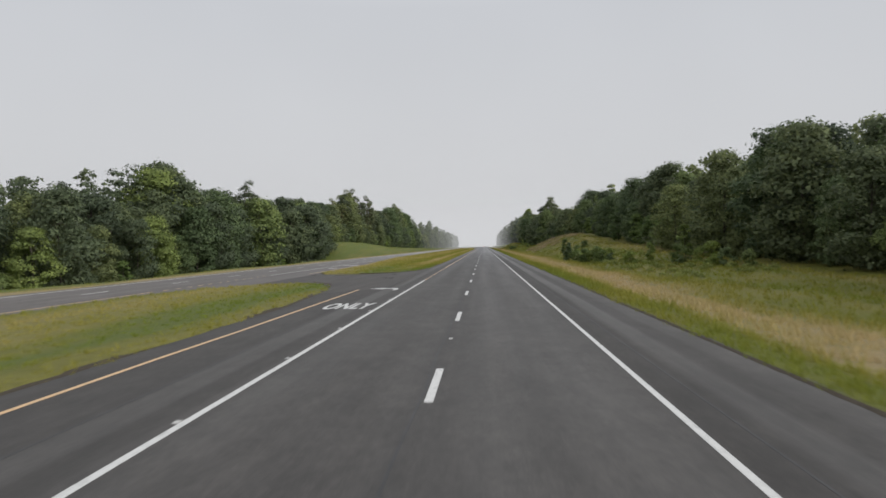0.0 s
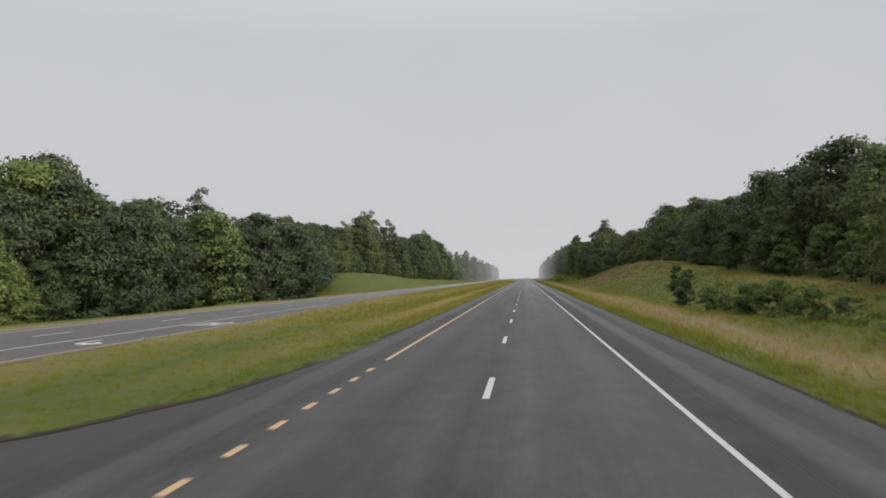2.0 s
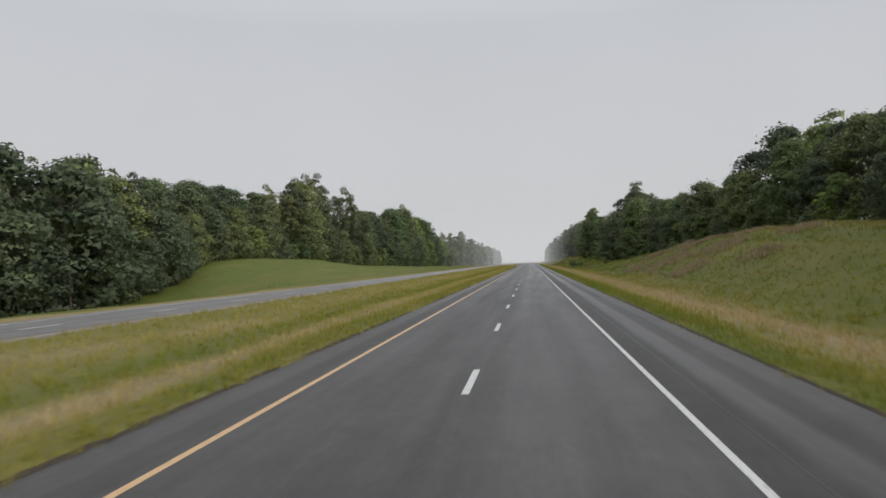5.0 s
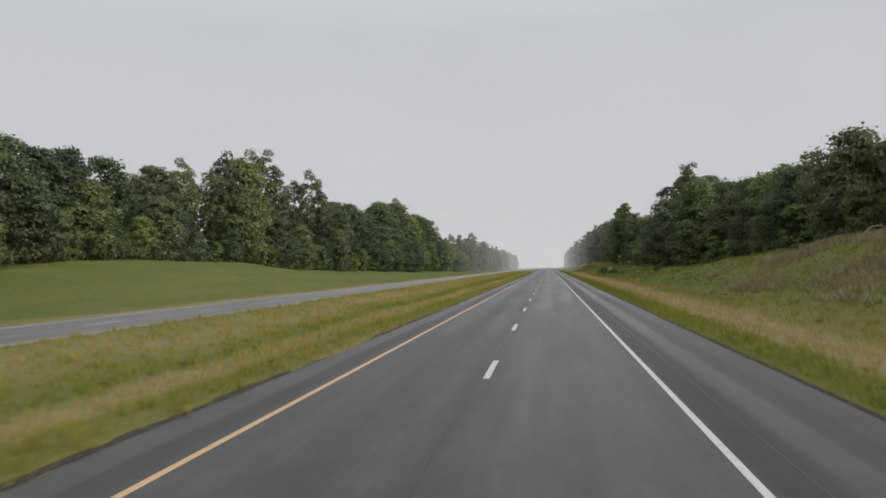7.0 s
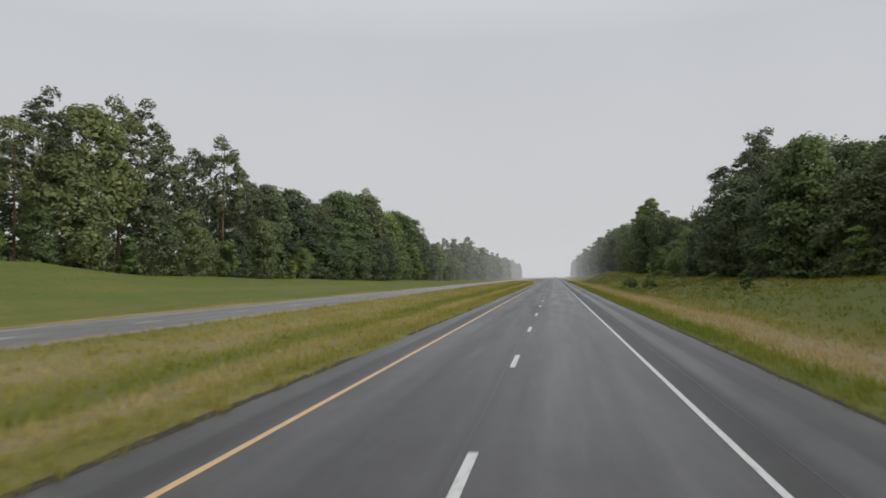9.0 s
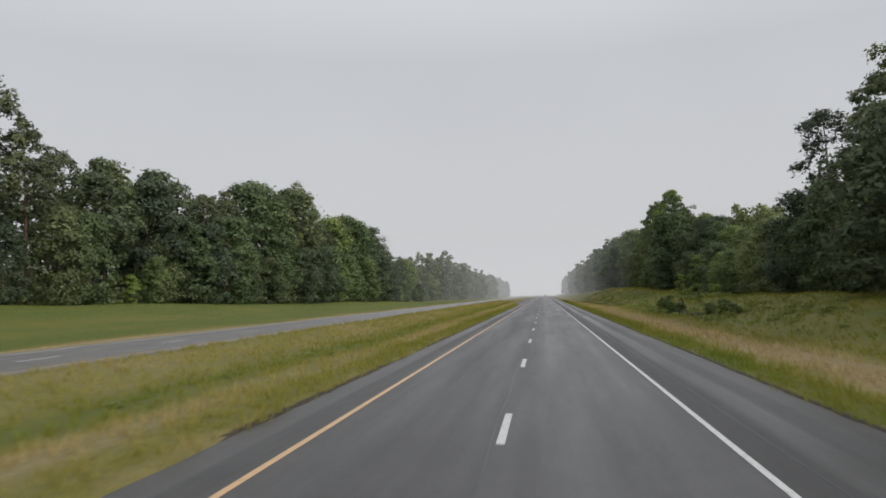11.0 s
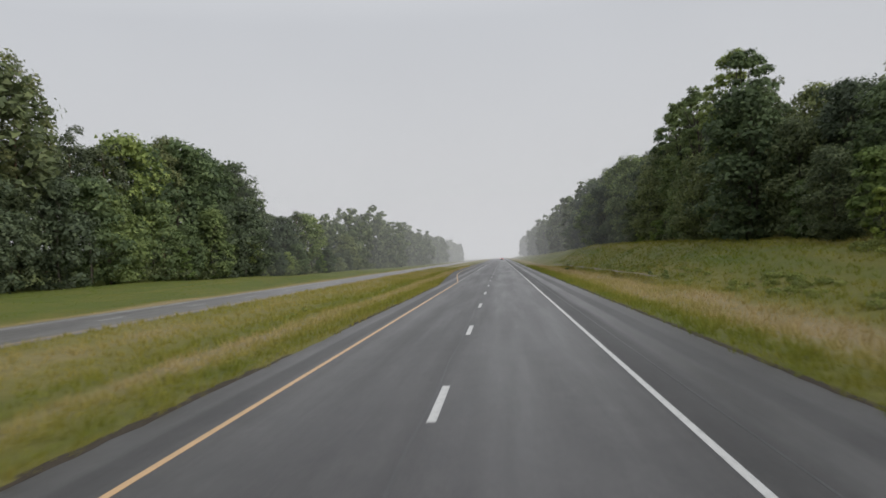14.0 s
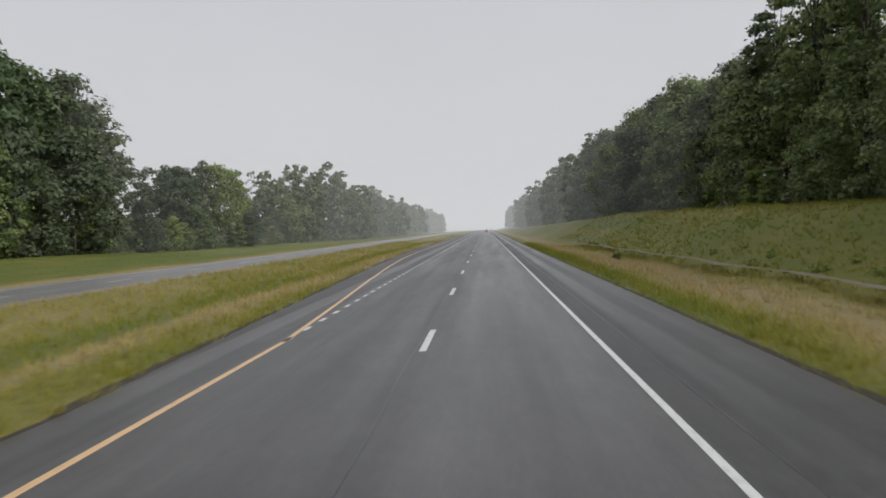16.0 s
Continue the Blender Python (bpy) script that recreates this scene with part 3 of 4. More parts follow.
def pine(rng, h, count):
    """Tall bare trunk with a rounded, tufted crown."""
    V, F = [], []
    lean = rng.normal(size=2) * 0.4
    spine = [(lean[0] * t * t, lean[1] * t * t, -0.3 + h * 0.97 * t) for t in np.linspace(0, 1, 9)]
    tube(V, F, spine, [0.2 * (1 - 0.88 * t) + 0.02 for t in np.linspace(0, 1, 9)], 6)
    C, R = [], []
    boughs = 46
    for i in range(boughs):
        t = 0.46 + 0.52 * (i + rng.random()) / boughs
        dome = math.sin(math.pi * min(1.0, 0.16 + 0.80 * (t - 0.46) / 0.52)) ** 0.55
        reach = 3.1 * dome * (0.25 + 0.75 * rng.random()) + 0.2
        a = i * 2.4 + rng.normal() * 0.4
        q = (lean[0] * t * t, lean[1] * t * t, h * 0.97 * t)
        e = (q[0] + math.cos(a) * reach, q[1] + math.sin(a) * reach, q[2] + 0.3 + 0.6 * rng.normal())
        if i % 2 == 0:
            tube(V, F, [q, ((q[0] + e[0]) / 2, (q[1] + e[1]) / 2, (q[2] + e[2]) / 2 - 0.1), e], [0.045, 0.03, 0.012], 4)
        C.append(e)
        R.append(0.55 + 0.65 * rng.random())
    C.append((lean[0], lean[1], h * 0.97))
    R.append(0.8)
    return V, F, leaves(rng, C, R, count, 0.34, 0.8, 0.32, heart=(lean[0] * 0.5, lean[1] * 0.5, h * 0.7))


def cone_bush(rng, h, spread, count, size):
    """Loose, roughly conical bush, leafy to the ground, with a ragged top."""
    V, F = [], []
    tube(V, F, [(0, 0, -0.2), (0.03, 0, h * 0.4), (0, 0.03, h * 0.9)], [0.07, 0.05, 0.015], 6)
    C, R = [], []
    for i in range(34):
        t = (i + rng.random()) / 34
        a = i * 2.4 + rng.normal() * 0.5
        rad = spread * (1 - 0.75 * t) * (0.3 + 0.65 * rng.random())
        C.append((math.cos(a) * rad, math.sin(a) * rad, h * (0.05 + 0.92 * t)))
        R.append(spread * (0.34 - 0.14 * t) * (0.6 + 0.7 * rng.random()))
    return V, F, leaves(rng, C, R, count, size, 0.7, heart=(0, 0, h * 0.35))


def tree_thing(name, made, bark, leaf, label, category, group):
    V, F, grown = made
    root = tagged(new(name), label, category, group)
    part("trunk", mesh_of("trunk", V, F, bark, True), root, "rough brown trunk with limbs")
    part("crown", leaf_mesh("crown", *grown, leaf), root)
    return root


rng = np.random.default_rng(11)
models = {}


def model(key, *args):
    models[key] = (tree_thing(*args), [])
    return models[key]


G_TREES = "trees of the roadside woods"
EDGE_LABEL, TALL_LABEL = "broadleaf tree leafy down to the grass at the wood's edge", "tall dark green broadleaf tree standing in the wood"
for i in range(4):
    bulk = 3.9 + 0.5 * (i % 2)
    leaf = (LEAF_MID, LEAF_DARK, LEAF_MID, LEAF_DARK)[i]
    model("edge%d" % i, "broadleaf_tree", broadleaf(rng, 12.0, bulk, 0.03, 64, 7800, 0.29, 1.15), BARK, leaf, EDGE_LABEL, "tree", G_TREES)
    model("far_edge%d" % i, "broadleaf_tree", broadleaf(rng, 12.0, bulk, 0.03, 58, 5400, 0.35, 1.15), BARK, leaf, EDGE_LABEL, "tree", G_TREES)
for i in range(3):
    leaf = (LEAF_DARK, LEAF_MID, LEAF_DARK)[i]
    model("tall%d" % i, "tall_broadleaf_tree", broadleaf(rng, 18.0, 5.4, 0.26, 62, 5300, 0.40), BARK, leaf, TALL_LABEL, "tree", G_TREES)
    model("far_tall%d" % i, "tall_broadleaf_tree", broadleaf(rng, 18.0, 5.4, 0.26, 60, 4600, 0.43, 1.05), BARK, leaf, TALL_LABEL, "tree", G_TREES)
for i in range(3):
    model("pine%d" % i, "pine_tree", pine(rng, 20.0, 5200), PINE_BARK, NEEDLES, "tall pine with a bare trunk and tufted crown", "tree", G_TREES)
for i in range(2):
    model("airy%d" % i, "airy_broadleaf_tree", broadleaf(rng, 22.0, 4.8, 0.40, 50, 5200, 0.30, 0.5), BARK, LEAF_MID, "tall thin-crowned tree with sky between its branches", "tree", G_TREES)
model("fresh0", "young_tree", broadleaf(rng, 8.0, 2.7, 0.05, 24, 3600, 0.29), BARK, LEAF_FRESH, "young light green tree at the wood's edge", "tree", G_TREES)
model("fresh1", "young_tree", broadleaf(rng, 8.0, 2.2, 0.10, 24, 3200, 0.28), BARK, LEAF_FRESH, "young light green tree at the wood's edge", "tree", G_TREES)
model("bush0", "bush", broadleaf(rng, 2.6, 1.3, 0.0, 22, 2500, 0.16, 1.1), BARK, LEAF_MID, "dark green bush on the grassy bank", "bush", "bushes on the verge")
model("bush1", "bush", broadleaf(rng, 2.0, 1.35, 0.0, 22, 2500, 0.15, 1.1), BARK, LEAF_BUSH, "leafy green bush on the grassy bank", "bush", "bushes on the verge")
model("cedar", "cedar_bush", cone_bush(rng, 2.9, 1.15, 4200, 0.14), BARK, LEAF_MID, "loose dark green conical bush beside the ditch", "bush", "bushes on the verge")
model("sapling", "sapling", broadleaf(rng, 4.0, 1.0, 0.12, 16, 2400, 0.16), BARK, LEAF_BUSH, "slender light green sapling on the bank", "tree", "bushes on the verge")


def plant(key, x, y, height, nominal, squash=1.0):
    root, used = models[key]
    z = float(land(x, y)) - 0.05
    k = height / nominal
    m = Matrix.LocRotScale((x, y, z), Euler((0, 0, rng.random() * 6.28)), (k * squash, k * squash, k))
    if used:
        copy_thing(root, m)
    else:
        root.matrix_basis = m
    used.append(1)


def thin_crowns(side, y):
    """Stretches where tall pines let the sky through above the leafy fringe."""
    return (side < 0 and (310 < y < 400 or 440 < y < 495)) or (side > 0 and (360 < y < 412 or 490 < y < 548))


def wood_edge(side):
    edge, top = (EDGE_R, TOP_R) if side > 0 else (EDGE_L, TOP_L)
    y = 16.0 if side > 0 else 8.0
    while y < 662:
        x0, ht = float(near_value(y, edge)), float(near_value(y, top))
        gz = float(land(x0, y))
        size = "" if side > 0 or y < 200 else "far_"
        thin = side < 0 and (575 < y < 592 or 627 < y < 658)
        # leafy fringe
        if not (thin and rng.random() < 0.4):
            q = rng.random()
            hh = (ht - gz) * (0.45 + (0.32 if thin_crowns(side, y) else 0.47) * rng.random())
            if q < 0.2:
                plant("fresh%d" % rng.integers(2), x0 + side * rng.random() * 1.5, y, 5.0 + 4.5 * rng.random(), 8.0, 1.1)
            else:
                plant(size + "edge%d" % rng.integers(4), x0 + side * (0.3 + rng.random() * 3.4), y, hh, 12.0, 0.95 + 0.2 * rng.random())
        # taller trees behind it
        if not thin:
            yy = y + 2.5 * rng.random()
            xx = x0 + side * (6 + 4 * rng.random())
            hh = (ht - float(land(xx, yy))) * ((1.0 if side > 0 else 0.96) + 0.09 * rng.random())
            pines = 0.75 if thin_crowns(side, y) else (0.15 if side < 0 else 0.04)
            if rng.random() < pines:
                plant("pine%d" % rng.integers(3), xx, yy, hh * 0.99, 20.0, 1.0)
            else:
                plant(size + "tall%d" % rng.integers(3), xx, yy, hh, 18.0, 0.95 + 0.2 * rng.random())
        y += 5.2 + 2.2 * rng.random()


wood_edge(1)
wood_edge(-1)
for ax, ay, at in ((31.5, 488, 26.5), (33, 497, 27), (32.5, 514, 28), (34, 522, 26.5), (34, 531, 27.5), (36, 543, 27), (37, 396, 23.5), (-61, 477, 26), (-59, 560, 23)):
    plant("airy%d" % rng.integers(2), ax, ay, at - float(land(ax, ay)), 22.0)
# a clump of taller trees stands out of the wood beyond the other carriageway
for ax, ay, at in ((-75, 163.5, 27.2), (-72, 159, 25), (-73, 154.5, 23.4), (-74, 190, 21.5)):
    plant("tall%d" % rng.integers(3), ax, ay, at - float(land(ax, ay)), 18.0, 1.1)
DITCH_BUSHES = (
    (16.2, 127.5, 3.2, "cedar"), (15.9, 129.4, 4.0, "sapling"), (16.2, 118, 1.9, "bush1"), (16.4, 115, 1.6, "bush0"), (17.3, 113.5, 1.7, "bush1"), (16.9, 110.5, 2.2, "bush1"),
    (18.0, 108.6, 2.5, "bush1"), (18.6, 107, 2.2, "bush0"), (17.7, 101.5, 1.9, "bush1"), (18.6, 99.5, 2.2, "bush0"), (19.8, 92, 1.7, "bush1"),
    (20.6, 121, 1.4, "bush1"), (21.5, 117, 1.5, "bush1"), (26.8, 92, 4.6, "sapling"), (24.6, 86, 2.3, "bush1"), (25.2, 72, 3.2, "bush0"), (26.9, 70.6, 3.0, "bush0"), (24.2, 74.4, 2.5, "bush1"), (23.6, 83, 1.8, "bush0"), (19.5, 141, 1.2, "bush1"),
    (21.0, 152, 1.6, "bush1"), (23.5, 160, 1.6, "bush1"),
)
CULVERT_BUSHES = (
    (22.0, 340, 1.4, "bush1"), (25.0, 352, 1.5, "bush1"), (24.0, 366, 1.4, "bush1"), (17.0, 415.5, 1.9, "bush1"), (17.3, 413, 2.3, "sapling"),
    (17.6, 411, 1.7, "bush0"), (16.9, 408.6, 1.5, "bush1"), (17.5, 406.5, 1.9, "sapling"), (17.0, 404.6, 1.3, "bush1"), (20.3, 409.5, 1.7, "sapling"),
    (17.8, 419, 1.3, "bush1"), (18.6, 424, 1.4, "bush1"), (17.8, 392.5, 1.3, "bush1"), (18.4, 389, 1.5, "bush1"), (18.0, 384, 1.1, "bush1"),
)
LONE_BUSHES = (
    (25.5, 449, 4.0, "sapling"), (26.5, 441, 2.2, "bush1"), (24.0, 436, 1.6, "bush1"), (27.2, 431, 2.0, "bush1"), (11.6, 516, 0.8, "bush1"),
    (24.2, 271.2, 1.5, "bush0"), (-57.0, 572, 4.5, "sapling"), (-56.0, 583, 6.0, "sapling"), (16.0, 467.5, 0.9, "bush0"), (16.6, 470.5, 1.0, "bush0"), (15.9, 474, 0.8, "bush0"), (15.4, 556, 0.8, "bush0"), (15.2, 549, 0.6, "bush1"), (-11.2, 690, 0.9, "bush0"), (-9.8, 693, 1.0, "bush0"), (-8.4, 695.5, 0.9, "bush0"), (-7.2, 698, 0.8, "bush0"), (-6.4, 701, 0.7, "bush0"),
)
plant("fresh0", 22.4, 92.4, 3.2, 8.0)
for bx, by, bh, key in DITCH_BUSHES + CULVERT_BUSHES + LONE_BUSHES:
    plant(key, bx, by, bh, {"bush0": 2.6, "bush1": 2.0, "sapling": 4.0, "cedar": 2.9}[key])


def woodland(name, side, rows, y0, y1, step, label, leaf, size, count):
    """Deep woods behind the edge, joined, as nobody could count them."""
    edge, top = (EDGE_R, TOP_R) if side > 0 else (EDGE_L, TOP_L)
    VV, FF, NN, base = [], [], [], 0
    for depth in rows:
        y = y0
        while y < y1:
            x = float(near_value(y, edge)) + side * (depth + 4 * rng.random())
            gz = float(land(x, y))
            if not (side < 0 and (570 < y < 594 or 625 < y < 660)):
                h = (float(near_value(y, top)) - gz) * ((0.94 + 0.16 * rng.random()) if y < 662 else (0.72 + 0.36 * rng.random())) * (0.84 if thin_crowns(side, y) else 1.0)
                s = 3.6 + 1.5 * rng.random()
                C, R = [], []
                for i in range(18):
                    t = (i + rng.random()) / 18
                    a = rng.random() * 6.28
                    rad = s * math.sin(math.pi * (0.15 + 0.8 * t)) * 0.75 * rng.random() ** 0.5
                    C.append((x + math.cos(a) * rad, y + math.sin(a) * rad, gz + h * (0.05 + 0.90 * t)))
                    R.append(s * 0.31 * (0.6 + 0.7 * rng.random()))
                V, F, N = leaves(rng, C, R, count, size, heart=(x, y, gz + h * 0.5))
                VV.append(V)
                FF.append(F + base)
                NN.append(N)
                base += len(V)
            y += step * (0.8 + 0.5 * rng.random())
    return tagged(new(name, leaf_mesh(name, np.concatenate(VV), np.concatenate(FF), np.concatenate(NN), leaf)), label, "woods", kind="stuff")


woodland("woodland", 1, (13, 19), -10, 662, 5.5, "deep green woods behind the roadside trees", LEAF_DARK, 0.57, 800)
woodland("woodland", -1, (13, 19), 0, 662, 5.5, "deep green woods behind the roadside trees", LEAF_DARK, 0.57, 800)
for side in (1, -1):
    woodland("woodland", side, (26, 37, 50), 0, 700, 9.5, "deep green woods behind the roadside trees", LEAF_DARK, 0.85, 320)
woodland("far_woodland", 1, (0, 7, 15), 662, 1290, 7.0, "distant green woods along the highway", LEAF_DARK, 1.15, 430)
woodland("far_woodland", -1, (0, 7, 15), 662, 1290, 7.0, "distant green woods along the highway", LEAF_DARK, 1.15, 430)


def undergrowth(side):
    """Low leafy growth that fills the foot of the wood."""
    edge = EDGE_R if side > 0 else EDGE_L
    n = 1500
    y = 6 + 1000 * rng.random(n)
    x = near_value(y, edge) + side * (0.6 + 7.0 * rng.random(n) ** 1.4)
    r = 0.8 + 0.9 * rng.random(len(x))
    z = land(x, y) + r * 0.7
    deep = rng.random(n) < 0.45
    x = np.where(deep, x + side * (3 + 6 * rng.random(n)), x)
    z = np.where(deep, land(x, y) + 0.8 + 3.6 * rng.random(n), z)
    V, F, N = leaves(rng, np.stack([x, y, z], -1), r, 90000, 0.36, 0.8)
    return tagged(new("undergrowth", leaf_mesh("undergrowth", V, F, N, LEAF_DARK)), "leafy green undergrowth at the foot of the wood", "undergrowth", kind="stuff")


undergrowth(1)
undergrowth(-1)


def weeds(name, spots, label):
    """Leafy weeds and low scrub on stretches of the bank: x from, to, y from, to, how many, size."""
    C, R = [], []
    for x0, x1, y0, y1, n, r in spots:
        x, y = x0 + (x1 - x0) * rng.random(n), y0 + (y1 - y0) * rng.random(n)
        rr = r * (0.5 + 0.8 * rng.random(n))
        C.append(np.stack([x, y, land(x, y) + rr * 0.2], -1))
        R.append(rr)
    C, R = np.concatenate(C), np.concatenate(R)
    V, F, N = leaves(rng, C, R, len(R) * 90, 0.14, 0.5)
    return tagged(new(name, leaf_mesh(name, V, F, N, WEED)), label, "weeds", kind="stuff")


weeds("weeds", ((15.5, 19, 380, 452, 110, 0.42), (15, 19, 455, 520, 60, 0.3), (17, 27, 60, 128, 110, 0.45), (19, 25, 118, 165, 40, 0.45), (18, 24, 330, 392, 50, 0.42), (-12, -10, 90, 520, 40, 0.2),
                (23, 28, 420, 452, 40, 0.6)), "low leafy weeds on the verge and along the ditch")


# ---------------------------------------------------------------- glowing sheets that stand in for rain haze far down the road
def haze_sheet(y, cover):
    m = bpy.data.materials.new("glowing_haze")
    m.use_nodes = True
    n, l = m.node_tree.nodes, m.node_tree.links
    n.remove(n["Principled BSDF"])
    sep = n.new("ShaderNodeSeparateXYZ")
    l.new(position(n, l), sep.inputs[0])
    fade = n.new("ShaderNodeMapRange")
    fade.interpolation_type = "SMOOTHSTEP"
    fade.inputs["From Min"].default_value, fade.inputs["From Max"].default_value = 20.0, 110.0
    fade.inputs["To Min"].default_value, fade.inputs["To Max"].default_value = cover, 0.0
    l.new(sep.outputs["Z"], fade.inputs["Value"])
    # the haze is put in as emission on a see-through sheet
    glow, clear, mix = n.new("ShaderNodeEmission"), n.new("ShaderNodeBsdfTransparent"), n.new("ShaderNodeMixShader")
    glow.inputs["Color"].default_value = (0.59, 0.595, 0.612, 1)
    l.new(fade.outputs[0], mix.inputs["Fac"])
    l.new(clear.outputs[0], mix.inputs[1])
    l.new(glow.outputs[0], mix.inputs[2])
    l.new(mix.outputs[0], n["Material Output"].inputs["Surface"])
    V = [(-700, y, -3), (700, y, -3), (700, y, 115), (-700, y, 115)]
    ob = tagged(new("haze_glow_sheet", mesh_of("haze_glow_sheet", V, [(0, 1, 2, 3)], m)), "glowing pale grey sheet that stands in for rain haze over the far end of the highway", "sky", kind="structure")
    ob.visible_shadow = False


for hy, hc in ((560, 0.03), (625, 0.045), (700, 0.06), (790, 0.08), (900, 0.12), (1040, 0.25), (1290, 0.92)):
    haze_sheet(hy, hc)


# ---------------------------------------------------------------- grass
def tufts(name, x, y, height, width, blades, mat, label):
    n = len(x)
    z = land(x, y)
    keep = z > -1.2
    x, y, z = x[keep], y[keep], z[keep]
    n = len(x)
    px, py, pz = np.repeat(x, blades), np.repeat(y, blades), np.repeat(z, blades)
    N = n * blades
    hgt = np.repeat(height * (0.6 + 0.8 * rng.random(n)), blades) * (0.55 + 0.6 * rng.random(N))
    a = rng.random(N) * 6.283
    r = rng.random(N) * 0.16
    bx, by = px + np.cos(a) * r, py + np.sin(a) * r
    w = width * (0.6 + 0.8 * rng.random(N))
    t = rng.random(N) * 6.283
    tip = hgt * (0.25 + 0.45 * rng.random(N))
    V = np.empty((N, 3, 3))
    V[:, 0] = np.stack([bx - np.sin(t) * w, by + np.cos(t) * w, pz - 0.03], -1)
    V[:, 1] = np.stack([bx + np.sin(t) * w, by - np.cos(t) * w, pz - 0.03], -1)
    V[:, 2] = np.stack([bx + np.cos(a) * tip, by + np.sin(a) * tip, pz + hgt], -1)
    F = np.arange(N * 3).reshape(-1, 3)
    return tagged(new(name, mesh_of(name, V.reshape(-1, 3), F, mat)), label, "grass", kind="stuff")


def strew(n, x0, x1, y0, y1):
    return x0 + (x1 - x0) * rng.random(n), y0 + (y1 - y0) * rng.random(n)


def on_median(x, y):
    return np.minimum(median_right(y) - x, x - median_left(y)) > 0.12


sx, sy = strew(6500, -18.5, -4.9, 4, 100)
ok = on_median(sx, sy)
tufts("median_grass", sx[ok], sy[ok], 0.12, 0.018, 8, BLADES, "short yellow-green grass on the median's nose")
sx, sy = strew(27000, -18.5, -4.9, 98, 620)
ok = on_median(sx, sy)
tufts("median_grass", sx[ok], sy[ok], 0.27, 0.02, 8, BLADES, "tall green and straw-coloured grass on the median")
sx, sy = strew(15000, 6.45, 8.2, 6, 560)
tufts("verge_grass", sx, sy, 0.16, 0.016, 5, BLADES, "short green grass along the shoulder's edge")
sx, sy = strew(15000, -6.9, -4.9, 72, 560)
ok = on_median(sx, sy)
tufts("verge_grass", sx[ok], sy[ok], 0.11, 0.015, 5, BLADES, "short green grass along the median's edge")
sx, sy = strew(16000, 6.8, 15.5, 6, 560)
tufts("verge_grass", sx, sy, 0.32, 0.023, 7, BLADES, "tall dry grass beside the paved shoulder")
sx, sy = strew(20000, 15.5, 31, 20, 600)
tufts("bank_grass", sx, sy, 0.30, 0.026, 6, BLADES, "rough grass on the cut bank")
sx, sy = strew(27000, -62, -27.8, 20, 620)
ok = sx > near_value(sy, EDGE_L) + 0.5
tufts("bank_grass", sx[ok], sy[ok], 0.08, 0.022, 5, BLADES, "green grass on the bank below the wood")
sx, sy = strew(14000, 17, 32, 208, 282)
ok = np.sin(sx * 0.9 + sy * 0.21) + np.sin(sx * 0.37 - sy * 0.33) + 1.5 * rng.random(len(sx)) > 1.0 + 0.010 * (sy - 248) ** 2 / 10
tufts("dead_brush", sx[ok], sy[ok], 0.45, 0.03, 9, BRUSH, "brown dead brush on the cut bank")


# ---------------------------------------------------------------- stones in the ditch, scuffs on the lanes
def stone_mesh():
    bm = bmesh.new()
    bmesh.ops.create_icosphere(bm, subdivisions=2, radius=0.5)
    push = [Vector(rng.normal(size=3)).normalized() for _ in range(7)]
    for v in bm.verts:
        d = v.co.normalized()
        v.co *= 0.86 + 0.10 * rng.random()
        for p in push:
            over = v.co.dot(p) - 0.36
            if over > 0:
                v.co -= p * over * 0.85
        v.co.z *= 0.72
    me = bpy.data.meshes.new("stone")
    bm.to_mesh(me)
    bm.free()
    me.materials.append(STONE)
    return me


stones = [tagged(new("stone", stone_mesh()), "dark grey broken stone lying in the grassy ditch", "stone", "stones in the ditch") for _ in range(3)]
for i in range(42):
    k = 0.35 + 0.75 * rng.random() ** 2
    sx1, sy1 = 16.9 + rng.normal() * 0.75, 393.5 + 11.0 * rng.random()
    m = Matrix.LocRotScale((sx1, sy1, float(land(sx1, sy1)) + 0.05 * k), Euler((rng.normal() * 0.3, rng.normal() * 0.3, rng.random() * 6.28)), (k * 1.3, k, k))
    if i < 3:
        stones[i].matrix_basis = m
    else:
        copy_thing(stones[i % 3], m)

for k, (ax, ay, bx, by) in enumerate(((0.1, 56.3, 0.75, 54.2), (0.8, 54.0, 1.42, 52.1), (0.25, 57.6, 0.5, 56.4), (0.5, 47.9, 0.78, 47.2), (0.8, 47.0, 1.1, 46.2), (0.0, 49.9, -0.05, 55.9), (-2.6, 58.5, -1.9, 57.0), (2.3, 46.5, 2.5, 45.0))):
    pts = [(ax + (bx - ax) * u + 0.008 * rng.normal(), ay + (by - ay) * u) for u in np.linspace(0, 1, 14)]
    strip("scuff", pts, 0.018 + 0.012 * (k % 2), SCUFF, road, "pale chalky scuff on the asphalt", 0.002)


# ---------------------------------------------------------------- fallen wood on the bank
def limb(V, F, pts, radii, sides=7):
    """A tapered limb along any line, closed at both ends."""
    base = len(V)
    for i, (q, r) in enumerate(zip(pts, radii)):
        d = (Vector(pts[min(i + 1, len(pts) - 1)]) - Vector(pts[max(i - 1, 0)])).normalized()
        a = d.cross(Vector((0, 0, 1))) if abs(d.z) < 0.9 else d.cross(Vector((1, 0, 0)))
        a.normalize()
        c = d.cross(a)
        for k in range(sides):
            w = 2 * math.pi * k / sides
            V.append(tuple(Vector(q) + a * (r * math.cos(w)) + c * (r * math.sin(w))))
    for i in range(len(pts) - 1):
        for k in range(sides):
            p, o = base + i * sides + k, base + i * sides + (k + 1) % sides
            F.append((p, o, o + sides, p + sides))
    F.append(tuple(base + k for k in reversed(range(sides))))
    F.append(tuple(base + (len(pts) - 1) * sides + k for k in range(sides)))


